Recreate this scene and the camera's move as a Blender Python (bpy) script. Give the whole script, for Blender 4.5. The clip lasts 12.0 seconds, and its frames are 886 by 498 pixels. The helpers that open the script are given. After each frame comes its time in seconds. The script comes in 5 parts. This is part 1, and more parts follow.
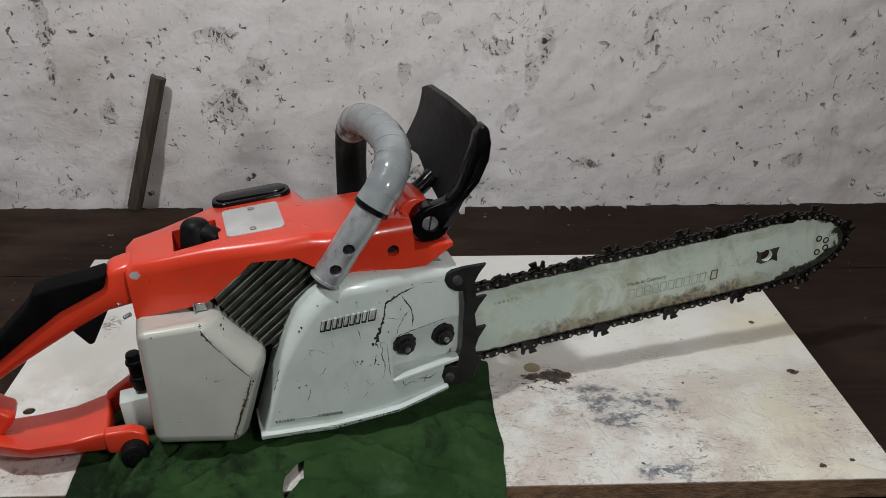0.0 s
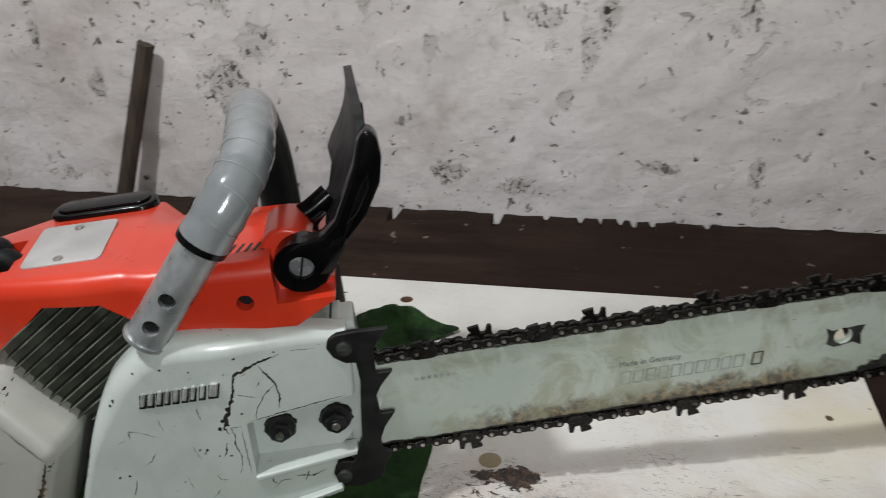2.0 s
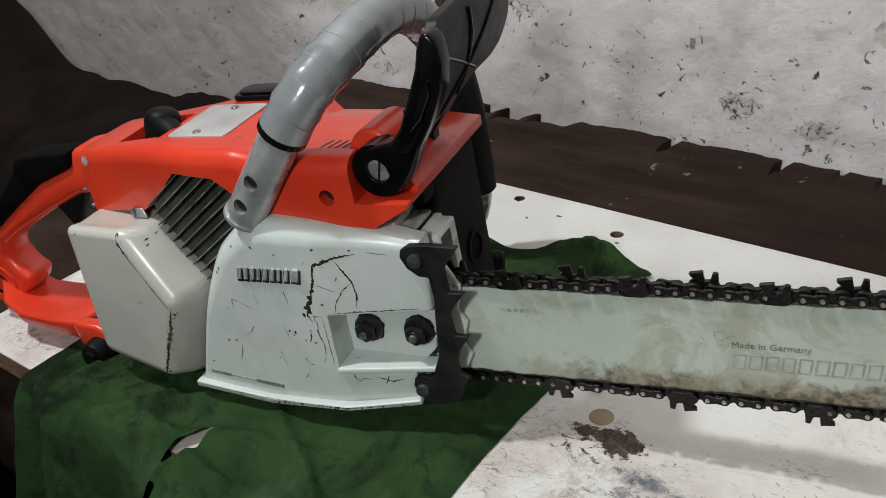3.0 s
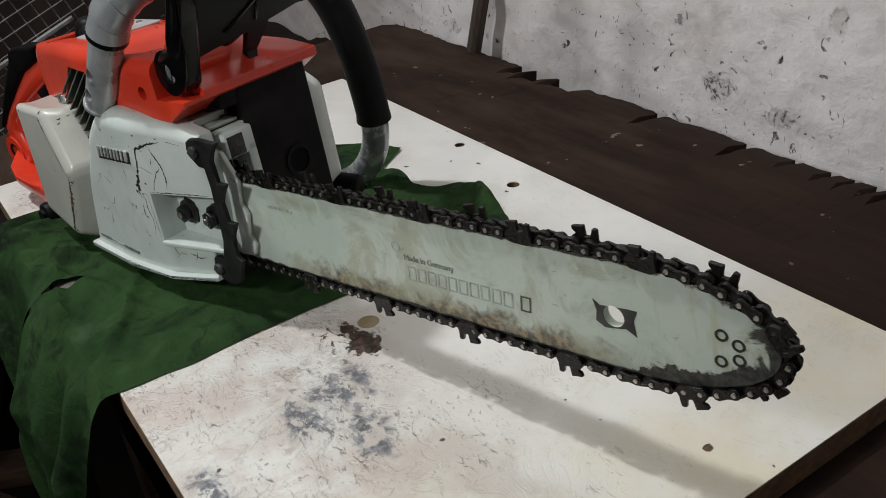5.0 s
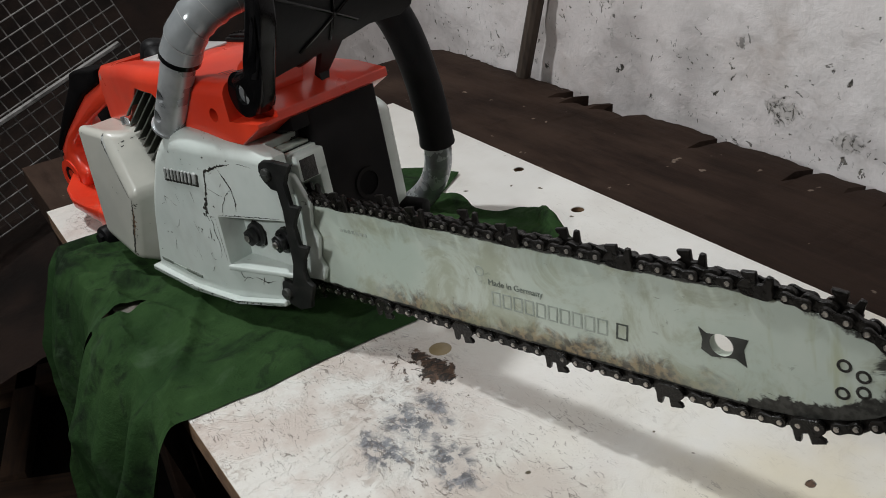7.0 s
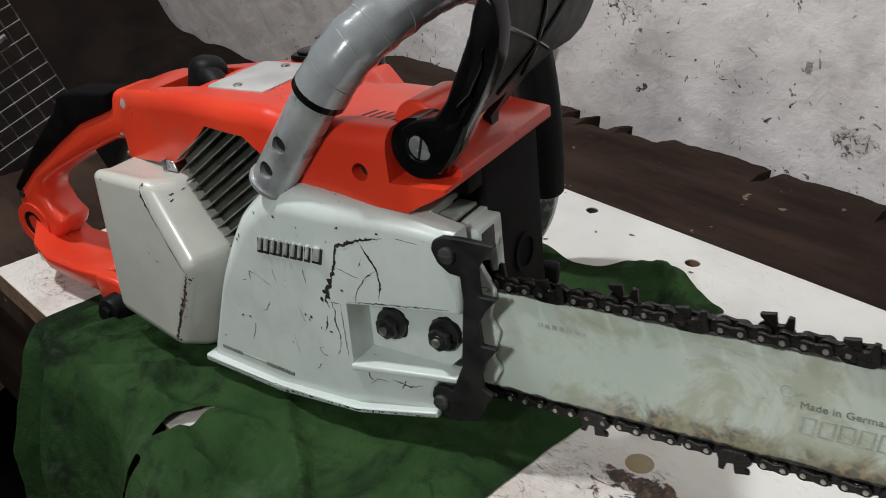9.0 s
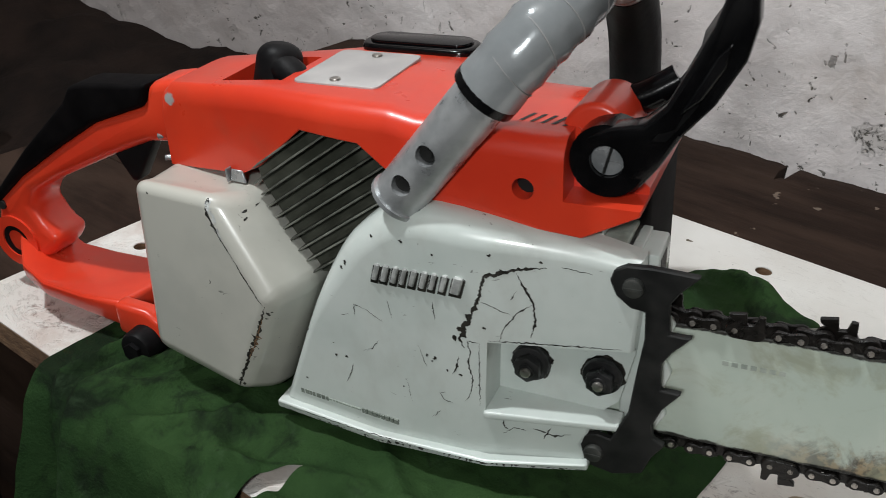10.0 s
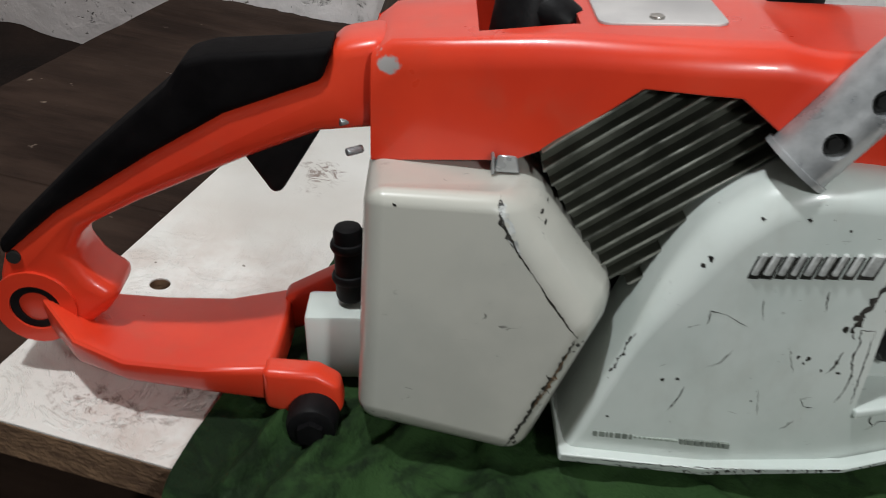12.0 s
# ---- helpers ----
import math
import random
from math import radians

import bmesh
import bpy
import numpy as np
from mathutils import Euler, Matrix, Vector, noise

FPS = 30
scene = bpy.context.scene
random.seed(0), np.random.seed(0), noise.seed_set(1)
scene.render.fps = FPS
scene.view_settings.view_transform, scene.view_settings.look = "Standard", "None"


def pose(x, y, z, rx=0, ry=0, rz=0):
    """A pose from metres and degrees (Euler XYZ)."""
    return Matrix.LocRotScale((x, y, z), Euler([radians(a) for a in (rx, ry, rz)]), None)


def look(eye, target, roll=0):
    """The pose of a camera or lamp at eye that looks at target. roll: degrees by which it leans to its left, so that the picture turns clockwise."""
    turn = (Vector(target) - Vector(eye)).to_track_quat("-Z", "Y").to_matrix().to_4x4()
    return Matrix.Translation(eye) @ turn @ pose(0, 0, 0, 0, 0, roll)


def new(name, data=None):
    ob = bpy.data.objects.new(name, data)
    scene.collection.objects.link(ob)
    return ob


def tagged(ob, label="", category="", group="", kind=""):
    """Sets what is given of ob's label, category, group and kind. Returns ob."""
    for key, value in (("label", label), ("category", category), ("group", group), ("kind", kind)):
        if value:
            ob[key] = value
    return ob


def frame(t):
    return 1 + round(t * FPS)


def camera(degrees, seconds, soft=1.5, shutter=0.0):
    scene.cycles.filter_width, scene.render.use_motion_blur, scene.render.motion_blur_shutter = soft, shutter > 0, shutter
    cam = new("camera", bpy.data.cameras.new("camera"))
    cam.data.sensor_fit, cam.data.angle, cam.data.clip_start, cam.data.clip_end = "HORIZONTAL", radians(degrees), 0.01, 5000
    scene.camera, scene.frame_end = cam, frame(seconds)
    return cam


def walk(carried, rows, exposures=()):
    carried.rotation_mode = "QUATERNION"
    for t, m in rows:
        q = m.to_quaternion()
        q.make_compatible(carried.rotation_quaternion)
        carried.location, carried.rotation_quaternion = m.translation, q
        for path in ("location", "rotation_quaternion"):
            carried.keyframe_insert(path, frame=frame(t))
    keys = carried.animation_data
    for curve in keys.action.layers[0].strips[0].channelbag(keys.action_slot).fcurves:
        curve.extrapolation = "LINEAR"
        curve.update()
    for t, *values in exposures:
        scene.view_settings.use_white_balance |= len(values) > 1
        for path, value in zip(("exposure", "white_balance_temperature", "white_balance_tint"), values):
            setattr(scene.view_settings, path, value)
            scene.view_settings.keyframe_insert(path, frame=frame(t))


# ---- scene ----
# camera and walk
cam = camera(51.6, 12.0, soft=0.55, shutter=0.2)
PATH = [
    (0, (0.614, 0.527, 0.507), (0.704, 2.327, -0.359), 0.7),
    (0.5, (0.64, 0.536, 0.504), (0.731, 2.336, -0.363), 0.2),
    (1, (0.686, 0.576, 0.485), (0.76, 2.376, -0.384), 0.2),
    (1.5, (0.749, 0.68, 0.463), (0.828, 2.477, -0.41), 0.8),
    (1.6, (0.758, 0.708, 0.449), (0.84, 2.512, -0.409), 1.0),
    (2, (0.796, 0.78, 0.447), (0.513, 2.533, -0.474), -0.9),
    (2.5, (0.869, 0.837, 0.422), (0.2, 2.427, -0.591), -3.1),
    (3, (0.973, 0.887, 0.417), (-0.138, 2.205, -0.597), -6.3),
    (3.5, (1.053, 0.925, 0.4), (-0.154, 2.178, -0.586), -5.8),
    (3.7, (1.089, 0.913, 0.398), (-0.143, 2.147, -0.581), -4.6),
    (5.3, (1.289, 1.089, 0.383), (-0.243, 1.911, -0.605), -8.2),
    (5.5, (1.294, 1.095, 0.384), (-0.256, 1.893, -0.598), -8.7),
    (6, (1.295, 1.095, 0.383), (-0.271, 1.902, -0.565), -8.7),
    (6.5, (1.272, 1.079, 0.378), (-0.298, 1.892, -0.558), -8.8),
    (6.7, (1.259, 1.065, 0.378), (-0.308, 1.887, -0.554), -8.5),
    (8.3, (1.071, 0.917, 0.386), (-0.21, 2.111, -0.581), -0.2),
    (8.5, (1.035, 0.922, 0.376), (-0.246, 2.116, -0.591), -0.3),
    (9, (0.959, 0.944, 0.377), (-0.301, 2.143, -0.611), -1.5),
    (9.5, (0.89, 0.951, 0.364), (-0.34, 2.167, -0.641), -1.3),
    (10, (0.795, 0.907, 0.355), (-0.226, 2.292, -0.665), 2.6),
    (10.5, (0.711, 0.84, 0.36), (-0.042, 2.393, -0.65), 5.0),
    (11, (0.645, 0.796, 0.35), (0.045, 2.434, -0.628), 6.6),
    (11.5, (0.579, 0.816, 0.311), (0.094, 2.48, -0.687), 7.8),
    (12, (0.489, 0.878, 0.288), (0.167, 2.555, -0.753), 7.2),
]
walk(cam, [(t, look(eye, target, roll)) for t, eye, target, roll in PATH],
     exposures=[(0, -0.17), (1.5, -0.1), (3, 0.12), (3.7, 0.10), (5.5, 0.0), (6.7, 0.0), (9, 0.18), (9.5, 0.22), (10.5, 0.06), (12, 0.08)])

from mathutils import bvhtree

# world and lamps
world = bpy.data.worlds.new("world")
scene.world = world
world.use_nodes = True
world.node_tree.nodes["Background"].inputs[0].default_value = (0.9, 0.95, 1.0, 1)
world.node_tree.nodes["Background"].inputs[1].default_value = 0.022
scene.view_settings.exposure = 0.0


def lamp(name, kind, m, watts, colour, size):
    data = bpy.data.lights.new(name, kind)
    data.energy, data.color = watts, colour
    if kind == "AREA":
        data.shape, data.size = "DISK", size
    else:
        data.shadow_soft_size = size
    ob = new(name, data)
    ob.matrix_world = m
    return ob


# the room's bulb overhead, and a fixed stand-in for the torch carried with the camera
lamp("ceiling_bulb", "POINT", pose(0.1, 0.8, 1.7), 75, (0.93, 0.965, 0.985), 0.05)
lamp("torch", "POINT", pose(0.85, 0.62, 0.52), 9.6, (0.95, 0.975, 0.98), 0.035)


# ---- materials
def nodes_of(name):
    m = bpy.data.materials.new(name)
    m.use_nodes = True
    t = m.node_tree
    return m, t, t.nodes["Principled BSDF"]


class Net:
    """Short spelling for shader nodes."""

    def __init__(self, name):
        self.mat, self.t, self.b = nodes_of(name)
        self.co = self.t.nodes.new("ShaderNodeTexCoord").outputs["Object"]

    def link(self, a, b):
        if isinstance(a, (int, float)):
            b.default_value = a
        elif isinstance(a, tuple):
            b.default_value = a if len(a) == 4 else (*a, 1)
        else:
            self.t.links.new(a, b)

    def noise(self, scale, detail=4, rough=0.55, stretch=None, distort=0.0, co=None):
        n = self.t.nodes.new("ShaderNodeTexNoise")
        n.inputs["Scale"].default_value, n.inputs["Detail"].default_value = scale, detail
        n.inputs["Roughness"].default_value, n.inputs["Distortion"].default_value = rough, distort
        src = co or self.co
        if stretch:
            v = self.t.nodes.new("ShaderNodeMapping")
            v.inputs["Scale"].default_value = stretch
            self.t.links.new(src, v.inputs[0])
            src = v.outputs[0]
        self.t.links.new(src, n.inputs["Vector"])
        return n.outputs["Fac"]

    def ramp(self, fac, a, b):
        n = self.t.nodes.new("ShaderNodeMapRange")
        n.interpolation_type = "SMOOTHSTEP"
        n.inputs["From Min"].default_value, n.inputs["From Max"].default_value = a, b
        self.link(fac, n.inputs["Value"])
        return n.outputs["Result"]

    def math(self, op, a, b=0.0, clamp=False):
        n = self.t.nodes.new("ShaderNodeMath")
        n.operation, n.use_clamp = op, clamp
        self.link(a, n.inputs[0])
        self.link(b, n.inputs[1])
        return n.outputs[0]

    def mix(self, fac, a, b):
        n = self.t.nodes.new("ShaderNodeMix")
        n.data_type = "RGBA"
        self.link(fac, n.inputs["Factor"])
        self.link(a, n.inputs[6])
        self.link(b, n.inputs[7])
        return n.outputs[2]

    def axis(self, k):
        n = self.t.nodes.new("ShaderNodeSeparateXYZ")
        self.t.links.new(self.co, n.inputs[0])
        return n.outputs[k]

    def spot(self, centre, radii, wobble, edge=0.35):
        """A ragged blot round a place: 1 within, 0 outside."""
        v = self.t.nodes.new("ShaderNodeMapping")
        v.vector_type = "TEXTURE"
        v.inputs["Location"].default_value, v.inputs["Scale"].default_value = centre, radii
        self.t.links.new(self.co, v.inputs[0])
        d = self.t.nodes.new("ShaderNodeVectorMath")
        d.operation = "LENGTH"
        self.t.links.new(v.outputs[0], d.inputs[0])
        r = self.math("ADD", d.outputs["Value"], self.math("MULTIPLY", self.math("SUBTRACT", wobble, 0.5), 2.6))
        return self.ramp(r, 1.0, 1.0 - edge)

    def bump(self, height, strength, distance):
        n = self.t.nodes.new("ShaderNodeBump")
        n.inputs["Strength"].default_value, n.inputs["Distance"].default_value = strength, distance
        self.link(height, n.inputs["Height"])
        self.t.links.new(n.outputs[0], self.b.inputs["Normal"])

    def done(self, colour, rough, metal=0.0, coat=0.0):
        self.link(colour, self.b.inputs["Base Color"])
        self.link(rough, self.b.inputs["Roughness"])
        self.link(metal, self.b.inputs["Metallic"])
        self.b.inputs["Coat Weight"].default_value = coat
        return self.mat


def simple(name, a, b, rough, metal=0.0, scale=40, bump=0.15, dist=0.0006, coat=0.0, stretch=None, spread=0.15, shine=0.5):
    n = Net(name)
    f = n.math("ADD", n.math("MULTIPLY", n.noise(scale, 5, stretch=stretch), 0.6), n.math("MULTIPLY", n.noise(scale * 0.17, 3), 0.4))
    f = n.ramp(f, 0.35, 0.65)
    n.b.inputs["Specular IOR Level"].default_value = shine
    n.bump(n.noise(scale * 3, 4, stretch=stretch), bump, dist)
    return n.done(n.mix(f, a, b), n.math("ADD", n.math("MULTIPLY", f, spread), rough), metal, coat)


def plaster():
    n = Net("plaster")
    big, mid = n.noise(2.2, 4), n.noise(9, 6, 0.6)
    grain, lumps = n.noise(160, 5, 0.65), n.noise(28, 5, 0.6, distort=0.5)
    # flaked patches: ragged fields, crossed by dark crevices
    rag = n.noise(58, 7, 0.7, distort=0.9)
    crack = n.noise(85, 7, 0.68, stretch=(1, 1, 0.8), distort=1.6)
    field = n.noise(6.5, 4, 0.6, stretch=(1, 1, 0.7))
    patch = n.math("MULTIPLY", n.ramp(field, 0.55, 0.64), n.ramp(n.noise(26, 6, 0.7, distort=1.0), 0.56, 0.63))
    for x, z, rx, rz in [(0.751, 0.205, 0.020, 0.014), (0.659, 0.246, 0.016, 0.010), (0.969, 0.228, 0.011, 0.028), (1.063, 0.083, 0.005, 0.005),
                         (0.545, 0.23, 0.008, 0.034), (0.80, 0.17, 0.012, 0.03), (0.775, 0.11, 0.012, 0.016), (0.89, 0.03, 0.022, 0.010),
                         (0.13, 0.24, 0.012, 0.035), (0.62, 0.17, 0.010, 0.02), (0.37, 0.12, 0.03, 0.03), (1.20, 0.035, 0.02, 0.012),
                         (1.28, 0.20, 0.006, 0.008), (1.26, 0.08, 0.007, 0.010), (0.64, 0.015, 0.020, 0.016), (0.41, 0.17, 0.03, 0.022),
                         (1.00, 0.028, 0.010, 0.020), (0.72, 0.0, 0.02, 0.012), (0.36, 0.22, 0.03, 0.015), (0.82, 0.21, 0.012, 0.03), (0.20, 0.11, 0.012, 0.02), (0.13, 0.17, 0.008, 0.02)]:
        patch = n.math("MAXIMUM", patch, n.spot((x, 1.804, z), (rx, 0.05, rz), rag, 0.4))
    deep = n.math("MULTIPLY", patch, n.ramp(crack, 0.545, 0.59))
    tiny = n.math("MULTIPLY", n.ramp(n.noise(75, 4, 0.6, distort=0.6), 0.64, 0.675), n.ramp(n.noise(7, 3), 0.40, 0.55))
    deep = n.math("MAXIMUM", deep, tiny)
    c = n.mix(n.ramp(big, 0.35, 0.7), (0.77, 0.715, 0.70), (0.85, 0.81, 0.80))
    stain = n.math("MULTIPLY", n.ramp(n.noise(3.1, 5, 0.6, distort=0.6), 0.50, 0.7), n.ramp(mid, 0.38, 0.62))
    c = n.mix(n.math("MULTIPLY", stain, 0.7), c, (0.50, 0.42, 0.37))
    c = n.mix(n.math("MULTIPLY", n.ramp(n.noise(40, 5, 0.6), 0.52, 0.72), 0.26), c, (0.46, 0.43, 0.40))
    c = n.mix(n.math("MULTIPLY", n.ramp(n.noise(150, 3, 0.6), 0.52, 0.70), 0.12), c, (0.42, 0.39, 0.37))
    # browner and darker towards the left end: staining, with the light's fall-off painted in
    dim_stain = n.math("MULTIPLY", n.ramp(n.math("ADD", n.axis(0), n.math("MULTIPLY", n.math("SUBTRACT", field, 0.5), 0.5)), 0.12, -0.22), 0.62)
    c = n.mix(dim_stain, c, (0.30, 0.25, 0.235))
    nick = n.math("MULTIPLY", n.ramp(n.noise(130, 3, 0.6, stretch=(1, 1, 0.55), distort=1.0), 0.665, 0.69), n.ramp(n.noise(5, 3), 0.42, 0.6))
    c = n.mix(nick, c, (0.16, 0.145, 0.13))
    c = n.mix(n.math("MULTIPLY", patch, 0.40), c, (0.45, 0.42, 0.38))
    c = n.mix(deep, c, n.mix(n.ramp(grain, 0.4, 0.6), (0.07, 0.063, 0.055), (0.20, 0.185, 0.16)))
    h = n.math("ADD", n.math("MULTIPLY", lumps, 0.55), n.math("ADD", n.math("MULTIPLY", grain, 0.10), n.math("MULTIPLY", n.noise(60, 4, 0.6), 0.30)))
    n.bump(n.math("SUBTRACT", n.math("SUBTRACT", h, n.math("MULTIPLY", deep, 0.7)), n.math("MULTIPLY", patch, 0.15)), 0.6, 0.007)
    return n.done(c, 0.92)


def dark_wood():
    n = Net("dark_wood")
    g = n.noise(9, 6, 0.65, stretch=(0.6, 9, 9), distort=0.4)
    f = n.noise(70, 5, 0.7, stretch=(0.25, 1, 1))
    c = n.mix(n.ramp(g, 0.2, 0.8), (0.0155, 0.0092, 0.0068), (0.026, 0.0150, 0.0108))
    c = n.mix(n.math("MULTIPLY", n.ramp(n.noise(5, 4), 0.5, 0.72), 0.6), c, (0.042, 0.027, 0.020))
    # dust and rubbed patches on the bench's older end
    dust = n.math("MULTIPLY", n.ramp(n.math("ADD", n.axis(0), n.math("MULTIPLY", n.noise(4, 4), 0.4)), 1.15, 0.75), n.ramp(n.noise(12, 6, 0.65, stretch=(0.5, 1.6, 1)), 0.36, 0.66))
    c = n.mix(n.math("MULTIPLY", dust, 0.6), c, (0.058, 0.036, 0.026))
    c = n.mix(n.math("MULTIPLY", n.ramp(n.noise(55, 3, 0.5), 0.70, 0.74), 0.7), c, (0.24, 0.19, 0.15))
    n.bump(n.math("ADD", g, n.math("MULTIPLY", f, 0.5)), 0.3, 0.0025)
    n.b.inputs["Specular IOR Level"].default_value = 0.09
    return n.done(c, n.math("ADD", n.math("MULTIPLY", f, 0.25), 0.65))


def board_paint():
    n = Net("board_paint")
    x, y = n.axis(0), n.axis(1)
    rag, fine = n.noise(45, 6, 0.7, distort=0.8), n.noise(150, 5, 0.7, stretch=(1, 0.6, 1), distort=1.0)
    c = n.mix(n.ramp(n.noise(7, 4), 0.35, 0.65), (0.645, 0.62, 0.575), (0.745, 0.735, 0.70))
    # yellowed towards the far corner
    ye = n.math("MULTIPLY", n.ramp(x, 0.80, 1.02), n.ramp(n.noise(6, 4, 0.6), 0.35, 0.62))
    c = n.mix(n.math("MULTIPLY", ye, 0.55), c, (0.66, 0.57, 0.36))
    dirt = n.math("MULTIPLY", n.ramp(n.noise(10, 5, 0.65), 0.46, 0.66), n.ramp(fine, 0.44, 0.62))
    worn = n.math("ADD", n.math("MULTIPLY", n.ramp(y, 1.33, 1.16), n.math("MULTIPLY", n.ramp(x, 0.60, 0.70), n.ramp(x, 0.98, 0.84))), 0.07)
    c = n.mix(n.math("MULTIPLY", dirt, n.math("MULTIPLY", worn, 0.95)), c, (0.33, 0.26, 0.215))
    smudge = 0.0
    for px, py, rx, ry in [(0.803, 1.243, 0.024, 0.022), (0.815, 1.215, 0.020, 0.016), (0.852, 1.240, 0.026, 0.014), (0.795, 1.262, 0.014, 0.010), (0.835, 1.140, 0.026, 0.012), (0.865, 1.128, 0.02, 0.008)]:
        smudge = n.math("MAXIMUM", n.spot((px, py, 0), (rx * 1.35, ry * 1.35, 1), rag, 0.7), smudge)
    smudge = n.math("MULTIPLY", smudge, n.math("ADD", n.math("MULTIPLY", n.ramp(n.noise(48, 9, 0.72, stretch=(1, 1.3, 1), distort=0.35), 0.455, 0.525), 0.9), 0.1))
    tinge = n.math("MULTIPLY", n.ramp(n.noise(13, 5, 0.65), 0.42, 0.62), n.math("MULTIPLY", n.ramp(y, 1.38, 1.22), 0.75))
    c = n.mix(tinge, c, (0.53, 0.445, 0.395))
    c = n.mix(n.math("MULTIPLY", smudge, 0.92), c, n.mix(n.ramp(fine, 0.4, 0.62), (0.075, 0.08, 0.095), (0.22, 0.23, 0.255)))
    scuff = n.math("MULTIPLY", n.ramp(n.noise(120, 7, 0.75, stretch=(0.7, 1.8, 1), distort=1.5), 0.565, 0.61), n.ramp(n.noise(11, 4, 0.6), 0.40, 0.56))
    scuff = n.math("MULTIPLY", scuff, n.math("MULTIPLY", n.ramp(x, 0.45, 0.66), n.math("ADD", n.math("MULTIPLY", n.ramp(y, 1.40, 1.25), 0.8), 0.15)))
    c = n.mix(n.math("MULTIPLY", scuff, 0.9), c, (0.16, 0.13, 0.11))
    grub = 0.0
    for px, py, rx, ry in [(0.285, 1.150, 0.040, 0.018), (0.330, 1.175, 0.030, 0.014), (0.255, 1.200, 0.012, 0.020), (0.30, 1.40, 0.02, 0.03), (0.36, 1.45, 0.015, 0.02)]:
        grub = n.math("MAXIMUM", n.spot((px, py, 0), (rx, ry, 1), rag, 0.8), grub)
    grub = n.math("MULTIPLY", grub, n.ramp(n.noise(85, 7, 0.75, distort=1.2), 0.47, 0.60))
    c = n.mix(n.math("MULTIPLY", grub, 0.85), c, (0.17, 0.11, 0.085))
    char, craze = n.noise(130, 6, 0.68, distort=0.25), n.noise(105, 7, 0.72, stretch=(1, 1.3, 1), distort=0.8)
    burn = n.math("MULTIPLY", n.spot((0.748, 1.277, 0), (0.040, 0.024, 1), rag, 0.6), n.ramp(craze, 0.545, 0.575))
    for px, py, rx, ry in [(0.765, 1.287, 0.019, 0.0125), (0.740, 1.286, 0.009, 0.006), (1.0058, 1.2882, 0.006, 0.005), (0.975, 1.143, 0.0035, 0.003), (1.004, 1.150, 0.003, 0.003), (0.999, 1.387, 0.003, 0.003)]:
        burn = n.math("MAXIMUM", n.spot((px, py, 0), (rx, ry, 1), char, 0.2), burn)
    c = n.mix(burn, c, n.mix(n.ramp(fine, 0.4, 0.6), (0.012, 0.009, 0.007), (0.11, 0.06, 0.033)))
    specks = n.ramp(n.noise(75, 2, 0.4), 0.735, 0.76)
    c = n.mix(specks, c, (0.10, 0.08, 0.05))
    # raised trowel lines and crazing where the face has swollen
    swell = n.math("MULTIPLY", n.ramp(n.noise(17, 6, 0.7, distort=1.6), 0.47, 0.53), n.ramp(y, 1.36, 1.22))
    n.bump(n.math("ADD", n.math("MULTIPLY", swell, 0.9), n.math("SUBTRACT", n.math("MULTIPLY", fine, 0.6), n.math("ADD", n.math("MULTIPLY", dirt, 0.6), n.math("MULTIPLY", burn, 1.2)))), 0.45, 0.0016)
    return n.done(c, n.math("ADD", n.math("MULTIPLY", rag, 0.25), 0.38))


def chipped_white(name, a, b):
    n = Net(name)
    fine, rag = n.noise(130, 5, 0.6), n.noise(60, 6, 0.7, distort=0.7)
    c = n.mix(n.ramp(n.noise(16, 4), 0.35, 0.65), a, b)
    film = n.math("MULTIPLY", n.ramp(n.noise(22, 5, 0.65, stretch=(1, 1, 0.6)), 0.48, 0.7), 0.35)
    c = n.mix(film, c, (0.45, 0.46, 0.42))
    scratch = n.math("MULTIPLY", n.ramp(n.noise(210, 3, 0.6, stretch=(0.35, 1, 1.0), distort=1.5), 0.69, 0.73), n.ramp(n.noise(24, 3), 0.46, 0.58))
    chips = n.math("MULTIPLY", n.ramp(rag, 0.675, 0.70), n.ramp(n.noise(14, 3), 0.44, 0.56))
    m = n.math("MAXIMUM", n.math("MULTIPLY", scratch, 0.7), chips)
    c = n.mix(m, c, (0.045, 0.045, 0.04))
    n.bump(n.math("SUBTRACT", n.math("MULTIPLY", fine, 0.25), m), 0.25, 0.0006)
    return n.done(c, n.math("ADD", n.math("MULTIPLY", fine, 0.12), 0.24), coat=0.45)


def orange_paint():
    n = Net("orange_paint")
    c = n.mix(n.ramp(n.noise(14, 4), 0.35, 0.7), (0.64, 0.038, 0.015), (0.74, 0.054, 0.020))
    film = n.math("MULTIPLY", n.ramp(n.noise(26, 5, 0.65), 0.52, 0.74), 0.28)
    c = n.mix(film, c, (0.52, 0.10, 0.055))
    chips = n.math("MULTIPLY", n.ramp(n.noise(120, 4, 0.6), 0.73, 0.75), n.ramp(n.noise(15, 2), 0.52, 0.62))
    chips = n.math("MAXIMUM", chips, n.spot((-0.2380, 0.0170, 0.1940), (0.0048, 0.009, 0.0055), n.noise(90, 4), 0.3))
    c = n.mix(chips, c, (0.36, 0.34, 0.33))
    n.bump(n.noise(190, 3), 0.10, 0.0004)
    return n.done(c, n.math("ADD", n.math("MULTIPLY", n.noise(30, 4), 0.22), 0.20), coat=0.25)


